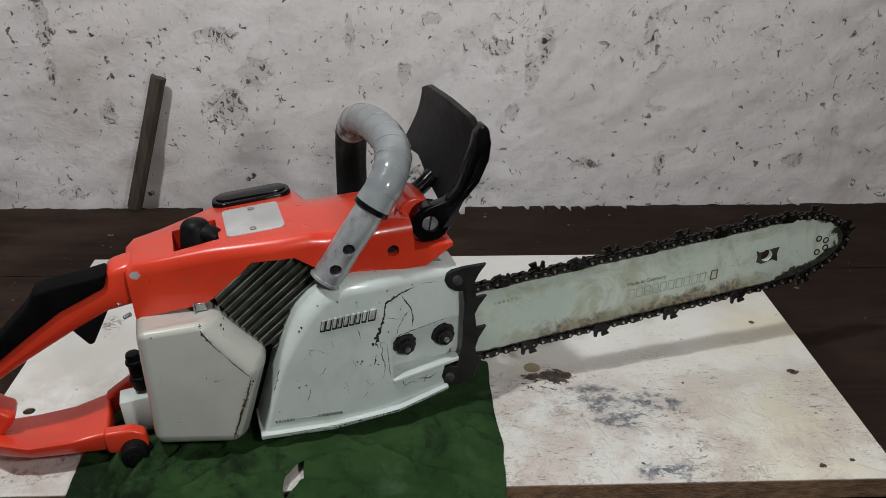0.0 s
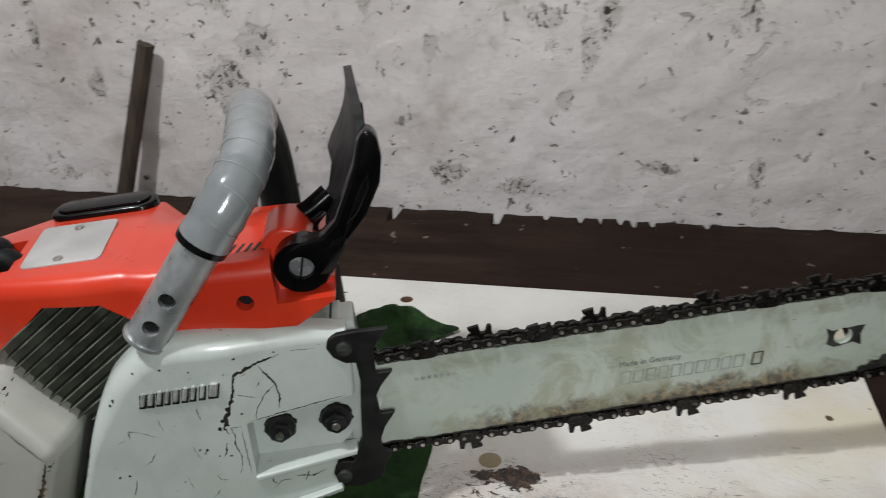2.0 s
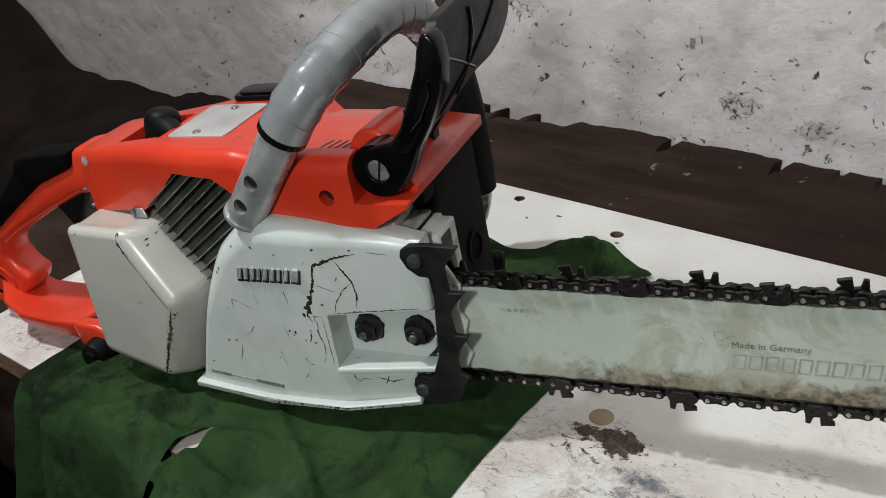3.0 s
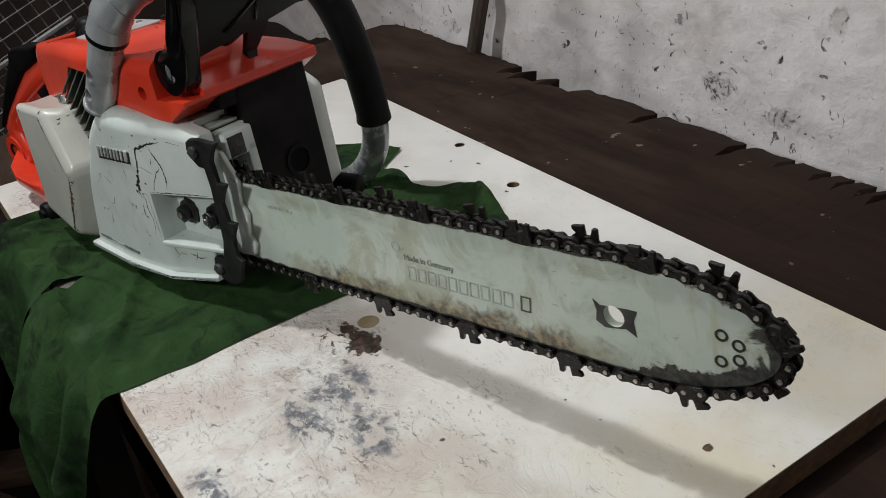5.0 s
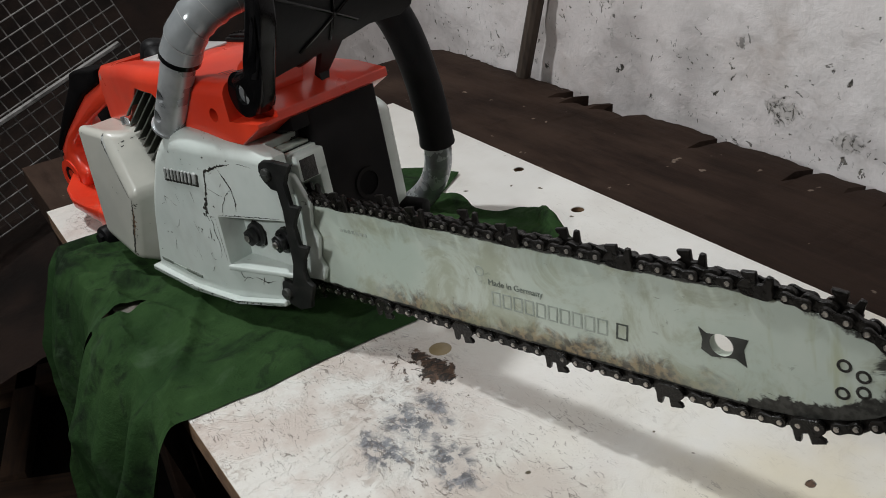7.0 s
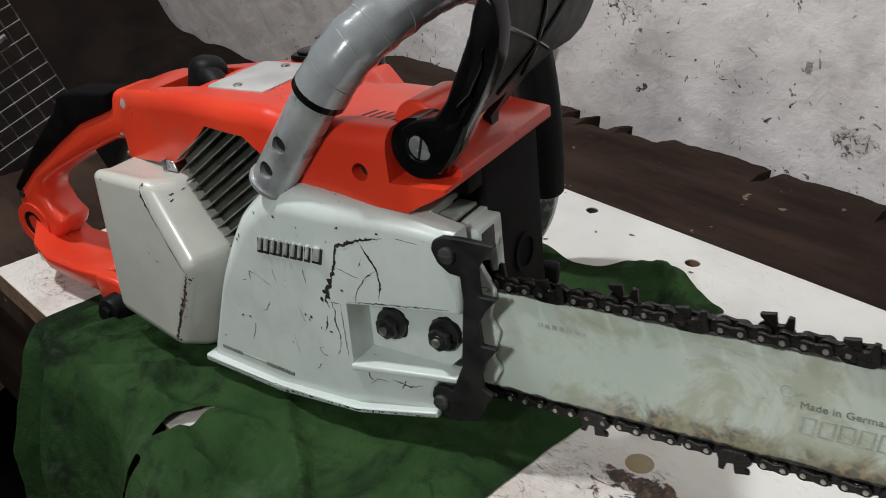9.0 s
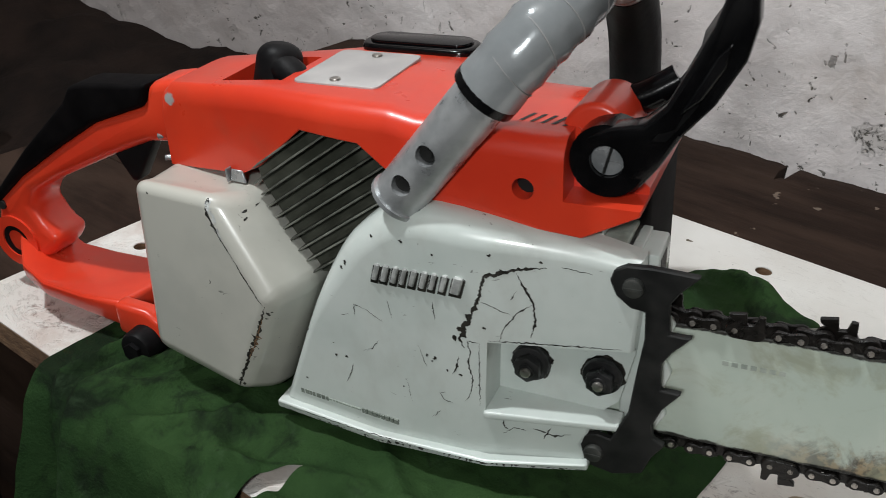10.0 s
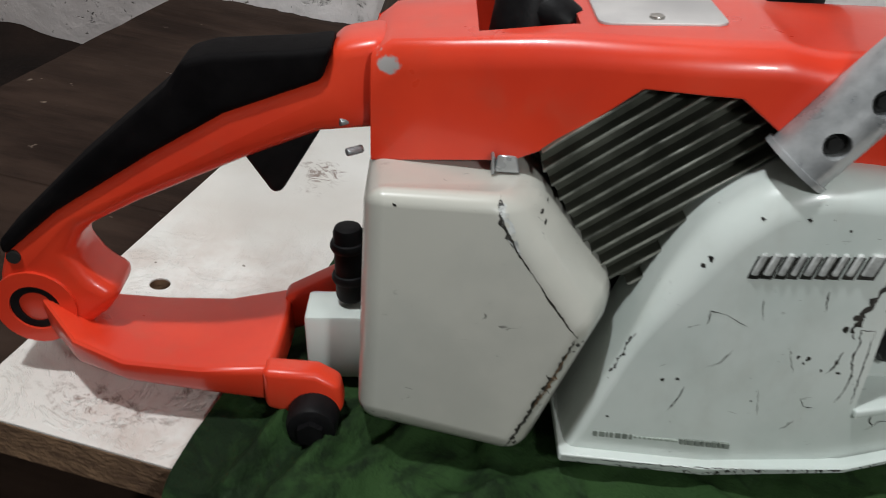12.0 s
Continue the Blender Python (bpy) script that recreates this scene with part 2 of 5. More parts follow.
def bar_steel():
    n = Net("bar_paint")
    x, z = n.axis(0), n.axis(2)
    rag, fine = n.noise(55, 6, 0.7, distort=0.7), n.noise(190, 4, 0.6)
    c = n.mix(n.ramp(n.noise(11, 5, 0.6), 0.35, 0.65), (0.46, 0.535, 0.465), (0.56, 0.615, 0.54))
    low = n.math("ADD", z, n.math("MULTIPLY", n.math("SUBTRACT", rag, 0.5), 0.045))
    rust = n.math("MULTIPLY", n.ramp(low, 0.060, 0.047), n.math("MULTIPLY", n.ramp(x, 0.06, 0.13), n.ramp(x, 0.39, 0.30)))
    c = n.mix(n.math("MULTIPLY", rust, 0.9), c, n.mix(n.ramp(fine, 0.42, 0.6), (0.055, 0.036, 0.022), (0.29, 0.205, 0.105)))
    oil = n.math("MULTIPLY", n.ramp(n.noise(30, 4, 0.6, stretch=(2.5, 1, 0.35)), 0.55, 0.7), n.ramp(x, 0.30, 0.40))
    c = n.mix(n.math("MULTIPLY", oil, 0.5), c, (0.36, 0.38, 0.19))
    mott = n.math("MULTIPLY", n.ramp(n.noise(24, 6, 0.7, distort=0.8), 0.46, 0.64), 0.62)
    c = n.mix(mott, c, (0.33, 0.345, 0.235))
    speck = n.math("MULTIPLY", n.ramp(n.noise(120, 4, 0.65, stretch=(0.7, 1, 1), distort=0.8), 0.66, 0.70), n.ramp(n.noise(13, 3), 0.45, 0.6))
    c = n.mix(n.math("MULTIPLY", speck, 0.7), c, (0.13, 0.14, 0.10))
    smear = n.math("MULTIPLY", n.ramp(n.noise(42, 5, 0.7, distort=1.0), 0.60, 0.68), n.spot((0.165, 0.02, 0.078), (0.05, 1, 0.022), rag, 0.5))
    c = n.mix(n.math("MULTIPLY", smear, 0.6), c, (0.20, 0.24, 0.20))
    worn = n.noise(48, 6, 0.65, distort=0.6)
    paint = n.spot((0.346, 0.02, 0.0795), (0.0870, 1, 0.0345), n.math("ADD", n.math("MULTIPLY", n.math("SUBTRACT", worn, 0.5), 0.28), 0.5), 0.06)
    bare = n.math("MULTIPLY", n.math("SUBTRACT", 1.0, paint), n.ramp(x, 0.365, 0.385))
    bare = n.math("MAXIMUM", bare, n.spot((0.412, 0.02, 0.0400), (0.050, 1, 0.0165), n.math("ADD", n.math("MULTIPLY", n.math("SUBTRACT", worn, 0.5), 0.7), 0.5), 0.10))
    rim = n.math("MAXIMUM", n.ramp(n.math("ADD", z, n.math("MULTIPLY", rag, 0.006)), 0.1095, 0.1105), n.ramp(n.math("SUBTRACT", z, n.math("MULTIPLY", rag, 0.006)), 0.0415, 0.0405))
    bare = n.math("MAXIMUM", bare, rim)
    c = n.mix(bare, c, n.mix(n.ramp(fine, 0.4, 0.6), (0.014, 0.014, 0.012), (0.05, 0.05, 0.044)))
    n.bump(n.math("SUBTRACT", n.math("MULTIPLY", fine, 0.4), bare), 0.2, 0.0005)
    return n.done(c, n.math("ADD", n.math("MULTIPLY", rag, 0.25), 0.33), 0.0)


def green_cloth():
    n = Net("green_cloth")
    weave = n.noise(700, 2, 0.5)
    c = n.mix(n.ramp(n.noise(9, 5, 0.6), 0.35, 0.68), (0.014, 0.036, 0.011), (0.030, 0.066, 0.021))
    oil = n.math("MULTIPLY", n.ramp(n.noise(13, 6, 0.65, distort=0.8), 0.50, 0.64), 0.80)
    c = n.mix(oil, c, (0.006, 0.010, 0.006))
    blot = n.math("MULTIPLY", n.ramp(n.noise(33, 6, 0.7, distort=1.2), 0.54, 0.66), 0.5)
    c = n.mix(blot, c, (0.007, 0.010, 0.007))
    pale = n.ramp(n.noise(17, 5, 0.7, distort=0.5), 0.55, 0.72)
    c = n.mix(n.math("MULTIPLY", pale, 0.6), c, (0.048, 0.082, 0.043))
    folds = n.math("MULTIPLY", n.noise(34, 5, 0.6, stretch=(1, 0.3, 0.3), distort=0.6), 2.6)
    cockle = n.math("ADD", n.noise(90, 4), n.math("MULTIPLY", n.noise(26, 4, 0.6, distort=0.8), 1.6))
    n.bump(n.math("ADD", n.math("MULTIPLY", weave, 0.35), n.math("ADD", folds, cockle)), 0.45, 0.0028)
    n.b.inputs["Specular IOR Level"].default_value = 0.1
    return n.done(c, 0.88)


PLASTER, WOOD, BOARD, CLOTH = plaster(), dark_wood(), board_paint(), green_cloth()
WHITE = chipped_white("white_enamel", (0.545, 0.605, 0.57), (0.63, 0.68, 0.645))
CREAM = chipped_white("cream_enamel", (0.43, 0.43, 0.385), (0.51, 0.505, 0.45))
ORANGE, BARSTEEL = orange_paint(), bar_steel()
CHIPBOARD = simple("chipboard_edge", (0.10, 0.055, 0.03), (0.22, 0.13, 0.07), 0.8, scale=90, bump=0.6, dist=0.002, stretch=(1, 1, 2))
BLACK = simple("black_plastic", (0.002, 0.002, 0.0024), (0.005, 0.005, 0.0054), 0.13, scale=60, bump=0.14, spread=0.10, shine=0.28)
GUARD_BLACK = simple("satin_black_plastic", (0.002, 0.002, 0.0024), (0.006, 0.006, 0.0064), 0.36, scale=60, bump=0.2, spread=0.14, shine=0.22)
RUBBER = simple("black_rubber", (0.004, 0.004, 0.0045), (0.009, 0.0085, 0.009), 0.45, scale=90, bump=0.3, shine=0.14)
PAD = simple("matt_grip", (0.0025, 0.0022, 0.0025), (0.006, 0.0052, 0.0055), 0.6, scale=70, bump=0.25, shine=0.06)
SOOT = simple("sooty_steel", (0.0095, 0.0090, 0.0095), (0.021, 0.0190, 0.0190), 0.6, 0.0, scale=26, bump=0.25, shine=0.06)
FIN = simple("cast_fins", (0.030, 0.033, 0.024), (0.085, 0.090, 0.070), 0.42, 0.2, scale=55, bump=0.4)
FIN_EDGE = simple("rubbed_fin_edge", (0.045, 0.048, 0.040), (0.30, 0.31, 0.27), 0.34, 0.35, scale=75, bump=0.3)
ALU = simple("worn_aluminium", (0.22, 0.235, 0.245), (0.52, 0.535, 0.54), 0.18, 0.5, scale=60, bump=0.25, spread=0.22)
MARK = simple("bare_relief", (0.30, 0.31, 0.30), (0.58, 0.60, 0.58), 0.4, 0.15, scale=230, bump=0.4)
TAPE = simple("silver_tape", (0.25, 0.268, 0.275), (0.36, 0.378, 0.385), 0.13, 0.22, scale=34, bump=0.3, dist=0.0008, spread=0.14)
SEAM = simple("tape_edge", (0.24, 0.24, 0.235), (0.36, 0.36, 0.35), 0.5, scale=80)
PLATE = simple("dull_plate", (0.46, 0.45, 0.445), (0.58, 0.565, 0.55), 0.36, 0.35, scale=38, bump=0.12)
SPIKE = simple("dark_spike_steel", (0.008, 0.0085, 0.0085), (0.022, 0.022, 0.021), 0.45, 0.05, scale=70, bump=0.3, shine=0.2)
CHAIN = simple("oily_chain_steel", (0.0025, 0.0023, 0.0021), (0.010, 0.0080, 0.0065), 0.20, 0.05, scale=170, bump=0.7, spread=0.3, shine=0.35)
NUT = simple("blackened_nut", (0.008, 0.0085, 0.009), (0.03, 0.03, 0.03), 0.25, 0.3, scale=120, bump=0.3, spread=0.2)
RIVET = simple("bright_rivet", (0.30, 0.28, 0.25), (0.55, 0.53, 0.5), 0.25, 0.9, scale=200)
PIN = simple("worn_pin", (0.22, 0.20, 0.18), (0.75, 0.71, 0.66), 0.22, 0.8, scale=45)
# grease and bared dark metal; also colours the shadow drawn below the maker's mark
GREASE_SHADE = simple("black_grease_and_shade", (0.006, 0.006, 0.005), (0.03, 0.027, 0.022), 0.35, scale=180, bump=0.8, dist=0.001)
CRANK = simple("cast_crankcase", (0.022, 0.024, 0.022), (0.085, 0.088, 0.08), 0.5, 0.4, scale=60, bump=0.35)
INK = simple("grey_print", (0.25, 0.29, 0.25), (0.42, 0.46, 0.41), 0.5, scale=150)
INK_MID = simple("faded_print", (0.13, 0.15, 0.13), (0.24, 0.27, 0.235), 0.5, scale=220)
INK_DARK = simple("dark_print", (0.05, 0.06, 0.05), (0.09, 0.10, 0.085), 0.5, scale=150)
WIRE = simple("galvanised_wire", (0.09, 0.085, 0.08), (0.24, 0.23, 0.22), 0.4, 0.4, scale=80)
TARP = simple("dark_tarpaulin", (0.005, 0.0032, 0.0026), (0.018, 0.0110, 0.0085), 0.8, scale=12, bump=0.6, dist=0.006, shine=0.15)
STICK = simple("grey_stick_wood", (0.030, 0.022, 0.017), (0.085, 0.062, 0.047), 0.75, scale=30, bump=0.5, stretch=(4, 4, 0.4))
GRIME = simple("grimy_plaster", (0.20, 0.185, 0.17), (0.32, 0.30, 0.28), 0.9, scale=6, bump=0.3, dist=0.004)
EARTH = simple("dark_floor", (0.006, 0.0048, 0.0042), (0.018, 0.0135, 0.011), 0.9, scale=8, bump=0.6, dist=0.01, shine=0.15)
SCRAP = simple("brown_scrap_wood", (0.05, 0.028, 0.018), (0.11, 0.062, 0.038), 0.8, scale=20, bump=0.4, stretch=(0.5, 4, 4))
GLUE = simple("dried_resin", (0.25, 0.19, 0.10), (0.34, 0.27, 0.16), 0.4, scale=60)


# ---- mesh helpers
def smooth(bm, degrees=35):
    for f in bm.faces:
        f.smooth = True
    for e in bm.edges:
        if len(e.link_faces) == 2 and e.calc_face_angle(0) > radians(degrees):
            e.smooth = False


def mesh_of(name, bm, material, keep=None):
    bmesh.ops.recalc_face_normals(bm, faces=bm.faces[:])
    smooth(bm)
    me = bpy.data.meshes.new(name)
    bm.to_mesh(me)
    bm.free()
    me.materials.append(material)
    return me


def part(name, bm, material, parent=None, label=""):
    ob = new(name, mesh_of(name, bm, material))
    ob.parent = parent
    return tagged(ob, label)


def prism(outline, y0, y1, bevel=0.0, seg=3):
    """An outline in x and z, carried from y0 to y1; y0 and y1 are numbers or functions of x and z."""
    bm = bmesh.new()
    near = y0 if callable(y0) else (lambda x, z: y0)
    far = y1 if callable(y1) else (lambda x, z: y1)
    a = [bm.verts.new((x, near(x, z), z)) for x, z in outline]
    b = [bm.verts.new((x, far(x, z), z)) for x, z in outline]
    bm.faces.new(a)
    bm.faces.new(b[::-1])
    k = len(a)
    for i in range(k):
        bm.faces.new((a[i], b[i], b[(i + 1) % k], a[(i + 1) % k]))
    bmesh.ops.recalc_face_normals(bm, faces=bm.faces[:])
    if bevel:
        sharp = [e for e in bm.edges if e.calc_face_angle(0) > radians(28)]
        bmesh.ops.bevel(bm, geom=sharp, offset=bevel, segments=seg, profile=0.5, affect="EDGES", clamp_overlap=True)
    return bm


def box(x0, x1, y0, y1, z0, z1, bevel=0.0, seg=2):
    return prism([(x0, z0), (x1, z0), (x1, z1), (x0, z1)], y0, y1, bevel, seg)


def slab(x0, x1, y0, y1, z0, z1, r, bevel=0.0005, seg=2):
    """A flat plate with corners rounded in plan."""
    bm = bmesh.new()
    plan = arc(x1 - r, y1 - r, r, 0, 90, 5) + arc(x0 + r, y1 - r, r, 90, 180, 5) + arc(x0 + r, y0 + r, r, 180, 270, 5) + arc(x1 - r, y0 + r, r, 270, 360, 5)
    low, top = ([bm.verts.new((x, y, z)) for x, y in plan] for z in (z0, z1))
    bm.faces.new(low[::-1])
    bm.faces.new(top)
    k = len(plan)
    for i in range(k):
        bm.faces.new((low[i], low[(i + 1) % k], top[(i + 1) % k], top[i]))
    bmesh.ops.recalc_face_normals(bm, faces=bm.faces[:])
    bmesh.ops.bevel(bm, geom=[e for e in bm.edges if e.calc_face_angle(0) > radians(50)], offset=bevel, segments=seg, profile=0.5, affect="EDGES", clamp_overlap=True)
    return bm


def rod(a, b, r0, r1=None, n=24, bevel=0.0, seg=2):
    """A round bar from a to b."""
    a, b = Vector(a), Vector(b)
    d = b - a
    bm = bmesh.new()
    m = Matrix.Translation((a + b) / 2) @ d.to_track_quat("Z", "Y").to_matrix().to_4x4()
    bmesh.ops.create_cone(bm, cap_ends=True, segments=n, radius1=r0, radius2=r0 if r1 is None else r1, depth=d.length, matrix=m)
    if bevel:
        rims = [e for e in bm.edges if e.calc_face_angle(0) > radians(50)]
        bmesh.ops.bevel(bm, geom=rims, offset=bevel, segments=seg, profile=0.5, affect="EDGES")
    return bm


def ring(a, b, outer, inner, n=28):
    """A washer or sleeve from a to b."""
    a, b = Vector(a), Vector(b)
    q = (b - a).to_track_quat("Z", "Y")
    bm = bmesh.new()
    loops = []
    for p, r in ((a, inner), (a, outer), (b, outer), (b, inner)):
        loops.append([bm.verts.new(p + q @ Vector((r * math.cos(t), r * math.sin(t), 0))) for t in (2 * math.pi * i / n for i in range(n))])
    for k in range(4):
        u, v = loops[k], loops[(k + 1) % 4]
        for i in range(n):
            bm.faces.new((u[i], u[(i + 1) % n], v[(i + 1) % n], v[i]))
    return bm


def spline(points, steps):
    """A smooth line through points."""
    p = [Vector(points[0])] + [Vector(q) for q in points] + [Vector(points[-1])]
    out = []
    for i in range(1, len(p) - 2):
        for s in range(steps):
            t = s / steps
            a, b, c, d = p[i - 1], p[i], p[i + 1], p[i + 2]
            out.append(0.5 * (2 * b + (c - a) * t + (2 * a - 5 * b + 4 * c - d) * t * t + (3 * b - a - 3 * c + d) * t ** 3))
    return out + [p[-2]]


def tube(line, radius, n=20, caps=True):
    """A pipe along a line; radius is a number or a function of how far along (0 to 1)."""
    bm = bmesh.new()
    rows, up = [], None
    for i, p in enumerate(line):
        d = (line[min(i + 1, len(line) - 1)] - line[max(i - 1, 0)]).normalized()
        up = (up - d * up.dot(d)).normalized() if up else d.orthogonal().normalized()
        side = d.cross(up)
        r = radius(i / (len(line) - 1)) if callable(radius) else radius
        rows.append([bm.verts.new(p + r * (math.cos(t) * up + math.sin(t) * side)) for t in (2 * math.pi * k / n for k in range(n))])
    for u, v in zip(rows, rows[1:]):
        for k in range(n):
            bm.faces.new((u[k], u[(k + 1) % n], v[(k + 1) % n], v[k]))
    if caps:
        bm.faces.new(rows[0][::-1])
        bm.faces.new(rows[-1])
    return bm


def join(*parts):
    out = bmesh.new()
    for bm in parts:
        me = bpy.data.meshes.new("tmp")
        bm.to_mesh(me)
        bm.free()
        out.from_mesh(me)
        bpy.data.meshes.remove(me)
    return out


def cut(ob, *cutters):
    """Takes the cutters' shapes out of ob's mesh."""
    tools = []
    for bm in cutters:
        me = bpy.data.meshes.new("tool")
        bmesh.ops.recalc_face_normals(bm, faces=bm.faces[:])
        bm.to_mesh(me)
        bm.free()
        t = new("tool", me)
        t.matrix_world = ob.matrix_world
        mod = ob.modifiers.new("cut", "BOOLEAN")
        mod.operation, mod.object, mod.solver = "DIFFERENCE", t, "EXACT"
        tools.append(t)
    keep = ob.parent
    ob.parent = None
    bpy.context.view_layer.update()
    done = bpy.data.meshes.new_from_object(ob.evaluated_get(bpy.context.evaluated_depsgraph_get()))
    ob.modifiers.clear()
    name, old = ob.data.name, ob.data
    ob.data = done
    bpy.data.meshes.remove(old)
    done.name = name
    for t in tools:
        me = t.data
        bpy.data.objects.remove(t)
        bpy.data.meshes.remove(me)
    bm = bmesh.new()
    bm.from_mesh(done)
    smooth(bm)
    bm.to_mesh(done)
    bm.free()
    ob.parent = keep
    return ob


def clip(poly, px, pz, nx, nz):
    """The side of a polygon for which (p - (px, pz)) . n is not negative."""
    out = []
    for (ax, az), (bx, bz) in zip(poly, poly[1:] + poly[:1]):
        da, db = (ax - px) * nx + (az - pz) * nz, (bx - px) * nx + (bz - pz) * nz
        if da >= 0:
            out.append((ax, az))
        if da * db < 0:
            k = da / (da - db)
            out.append((ax + k * (bx - ax), az + k * (bz - az)))
    return out


def arc(cx, cz, r, a0, a1, n):
    return [(cx + r * math.cos(radians(a0 + (a1 - a0) * i / n)), cz + r * math.sin(radians(a0 + (a1 - a0) * i / n))) for i in range(n + 1)]


def hump(x, y, z, scale):
    return noise.fractal(Vector((x, y, z)) * scale, 1.0, 2.0, 4)


def sheet(x0, x1, nx, y0, y1, ny, f):
    """A grid whose places are given by f(u, v) of x and y."""
    bm = bmesh.new()
    g = [[bm.verts.new(f(x0 + (x1 - x0) * i / nx, y0 + (y1 - y0) * j / ny)) for j in range(ny + 1)] for i in range(nx + 1)]
    for i in range(nx):
        for j in range(ny):
            bm.faces.new((g[i][j], g[i + 1][j], g[i + 1][j + 1], g[i][j + 1]))
    return bm


# ---- the room
WALL_Y, FLOOR_Z, TOP_Z = 1.804, -0.78, 2.3


def wall_back():
    def place(x, z):
        return (x, WALL_Y - 0.0026 * hump(x, 0, z, 7) - 0.0022 * hump(x, 3, z, 24), z)
    bm = sheet(-0.9, 2.2, 380, -0.25, 0.75, 130, place)
    # plain surround
    for x0, x1, z0, z1 in [(-2.4, 3.2, 0.75, TOP_Z), (-2.4, 3.2, FLOOR_Z, -0.25), (-2.4, -0.9, -0.25, 0.75), (2.2, 3.2, -0.25, 0.75)]:
        bm.faces.new([bm.verts.new((x, WALL_Y + 0.003, z)) for x, z in ((x0, z0), (x1, z0), (x1, z1), (x0, z1))])
    back = [bm.verts.new((x, WALL_Y + 0.2, z)) for x, z in ((-2.4, FLOOR_Z), (-2.4, TOP_Z), (3.2, TOP_Z), (3.2, FLOOR_Z))]
    bm.faces.new(back)
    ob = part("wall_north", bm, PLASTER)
    return tagged(ob, "rough flaking whitewashed plaster wall with grey pits", "wall", kind="structure")


wall_back()
for name, b in (("wall_south", (-2.4, 3.2, -1.9, -1.7, FLOOR_Z, TOP_Z)), ("wall_west", (-2.6, -2.4, -1.9, 2.0, FLOOR_Z, TOP_Z)), ("wall_east", (3.2, 3.4, -1.9, 2.0, FLOOR_Z, TOP_Z))):
    tagged(part(name, box(*b), GRIME), "plain grimy plaster wall", "wall", kind="structure")
tagged(part("ceiling", box(-2.6, 3.4, -1.9, 2.0, TOP_Z, TOP_Z + 0.1), GRIME), "plain grimy ceiling", "ceiling", kind="structure")
tagged(part("floor", box(-2.6, 3.4, -1.9, 2.0, FLOOR_Z - 0.1, FLOOR_Z), EARTH), "dark dirty workshop floor", "floor", kind="structure")


# ---- the bench
BENCH_Z = -0.022


def far_edge(x):
    """The bench's gnawed far edge."""
    y = 1.786 + 0.006 * hump(x, 0.3, 0, 9) + 0.004 * hump(x, 1.3, 0, 45)
    for a, b, d in [(0.325, 0.345, 0.035), (0.352, 0.39, 0.048), (0.40, 0.45, 0.028), (0.575, 0.583, 0.045), (0.700, 0.708, 0.050), (0.757, 0.764, 0.022), (0.80, 0.806, 0.025),
                    (0.822, 0.828, 0.03), (0.846, 0.853, 0.026), (0.862, 0.868, 0.03), (0.884, 0.889, 0.022), (0.945, 0.953, 0.020), (1.21, 1.216, 0.015)]:
        if a <= x <= b:
            y -= 0.62 * d
    return y


def bench():
    ob = new("workbench")
    tagged(ob, "old dark-stained wooden workbench with gnawed far edge", "workbench")
    bm = bmesh.new()
    n = 640
    rows = []
    for i in range(n + 1):
        x = 0.0 + 2.0 * i / n
        ye = far_edge(x)
        col = []
        for k in range(9):
            y = 1.56 + (ye - 1.56) * k / 8
            col.append(bm.verts.new((x, y, BENCH_Z + 0.0022 * hump(x * 0.5, y * 4, 0, 6) - (0.006 if k == 8 else 0))))
        col.append(bm.verts.new((x, ye - 0.004, BENCH_Z - 0.045)))
        rows.append(col)
    for u, v in zip(rows, rows[1:]):
        for k in range(9):
            bm.faces.new((u[k], v[k], v[k + 1], u[k + 1]))
    part("back_plank", bm, WOOD, ob)
    for y0, y1 in ((1.3445, 1.5595), (1.135, 1.3440)):
        part("plank", box(0.0, 2.0, y0, y1, BENCH_Z - 0.045, BENCH_Z, 0.0008, 1), WOOD, ob)
    part("end_cap", box(0.0, 0.02, 1.56, 1.755, BENCH_Z - 0.045, BENCH_Z - 0.005), WOOD, ob)
    part("apron", box(0.02, 1.98, 1.145, 1.175, BENCH_Z - 0.21, BENCH_Z - 0.046, 0.003), WOOD, ob)
    part("rear_apron", box(0.02, 1.98, 1.70, 1.73, BENCH_Z - 0.16, BENCH_Z - 0.046, 0.003), WOOD, ob)
    for x, y in ((0.05, 1.18), (1.9, 1.18), (0.05, 1.66), (1.9, 1.66)):
        part("leg", box(x, x + 0.07, y, y + 0.07, FLOOR_Z, BENCH_Z - 0.046, 0.004), WOOD, ob)
    return ob


bench()


def chipboard():
    ob = part("chipboard_panel", box(0.235, 1.038, 1.125, 1.560, -0.0205, -0.001, 0.0006, 1), CHIPBOARD)
    tagged(ob, "white-faced chipboard panel, scuffed and oil-stained, on the bench", "board")
    face = part("white_face", box(0.2352, 1.0378, 1.1252, 1.5598, -0.0009, 0.0), BOARD, ob, "white laminate with burns and smudges")
    drills = [rod((x, y, -0.016), (x, y, 0.004), r, n=20) for x, y, r in ((0.525, 1.542, 0.0055), (0.640, 1.523, 0.0062), (0.268, 1.243, 0.0055), (0.415, 1.50, 0.005))]
    again = [rod((x, y, -0.016), (x, y, 0.004), r, n=20) for x, y, r in ((0.525, 1.542, 0.0055), (0.640, 1.523, 0.0062), (0.268, 1.243, 0.0055), (0.415, 1.50, 0.005))]
    cut(ob, *drills)
    cut(face, *again)
    return ob


chipboard()
tagged(part("resin_drop", join(rod((0.744, 1.303, 0), (0.744, 1.303, 0.0012), 0.0085, 0.0065, 20)), GLUE), "flat dried brown resin drop on the board", "stain")


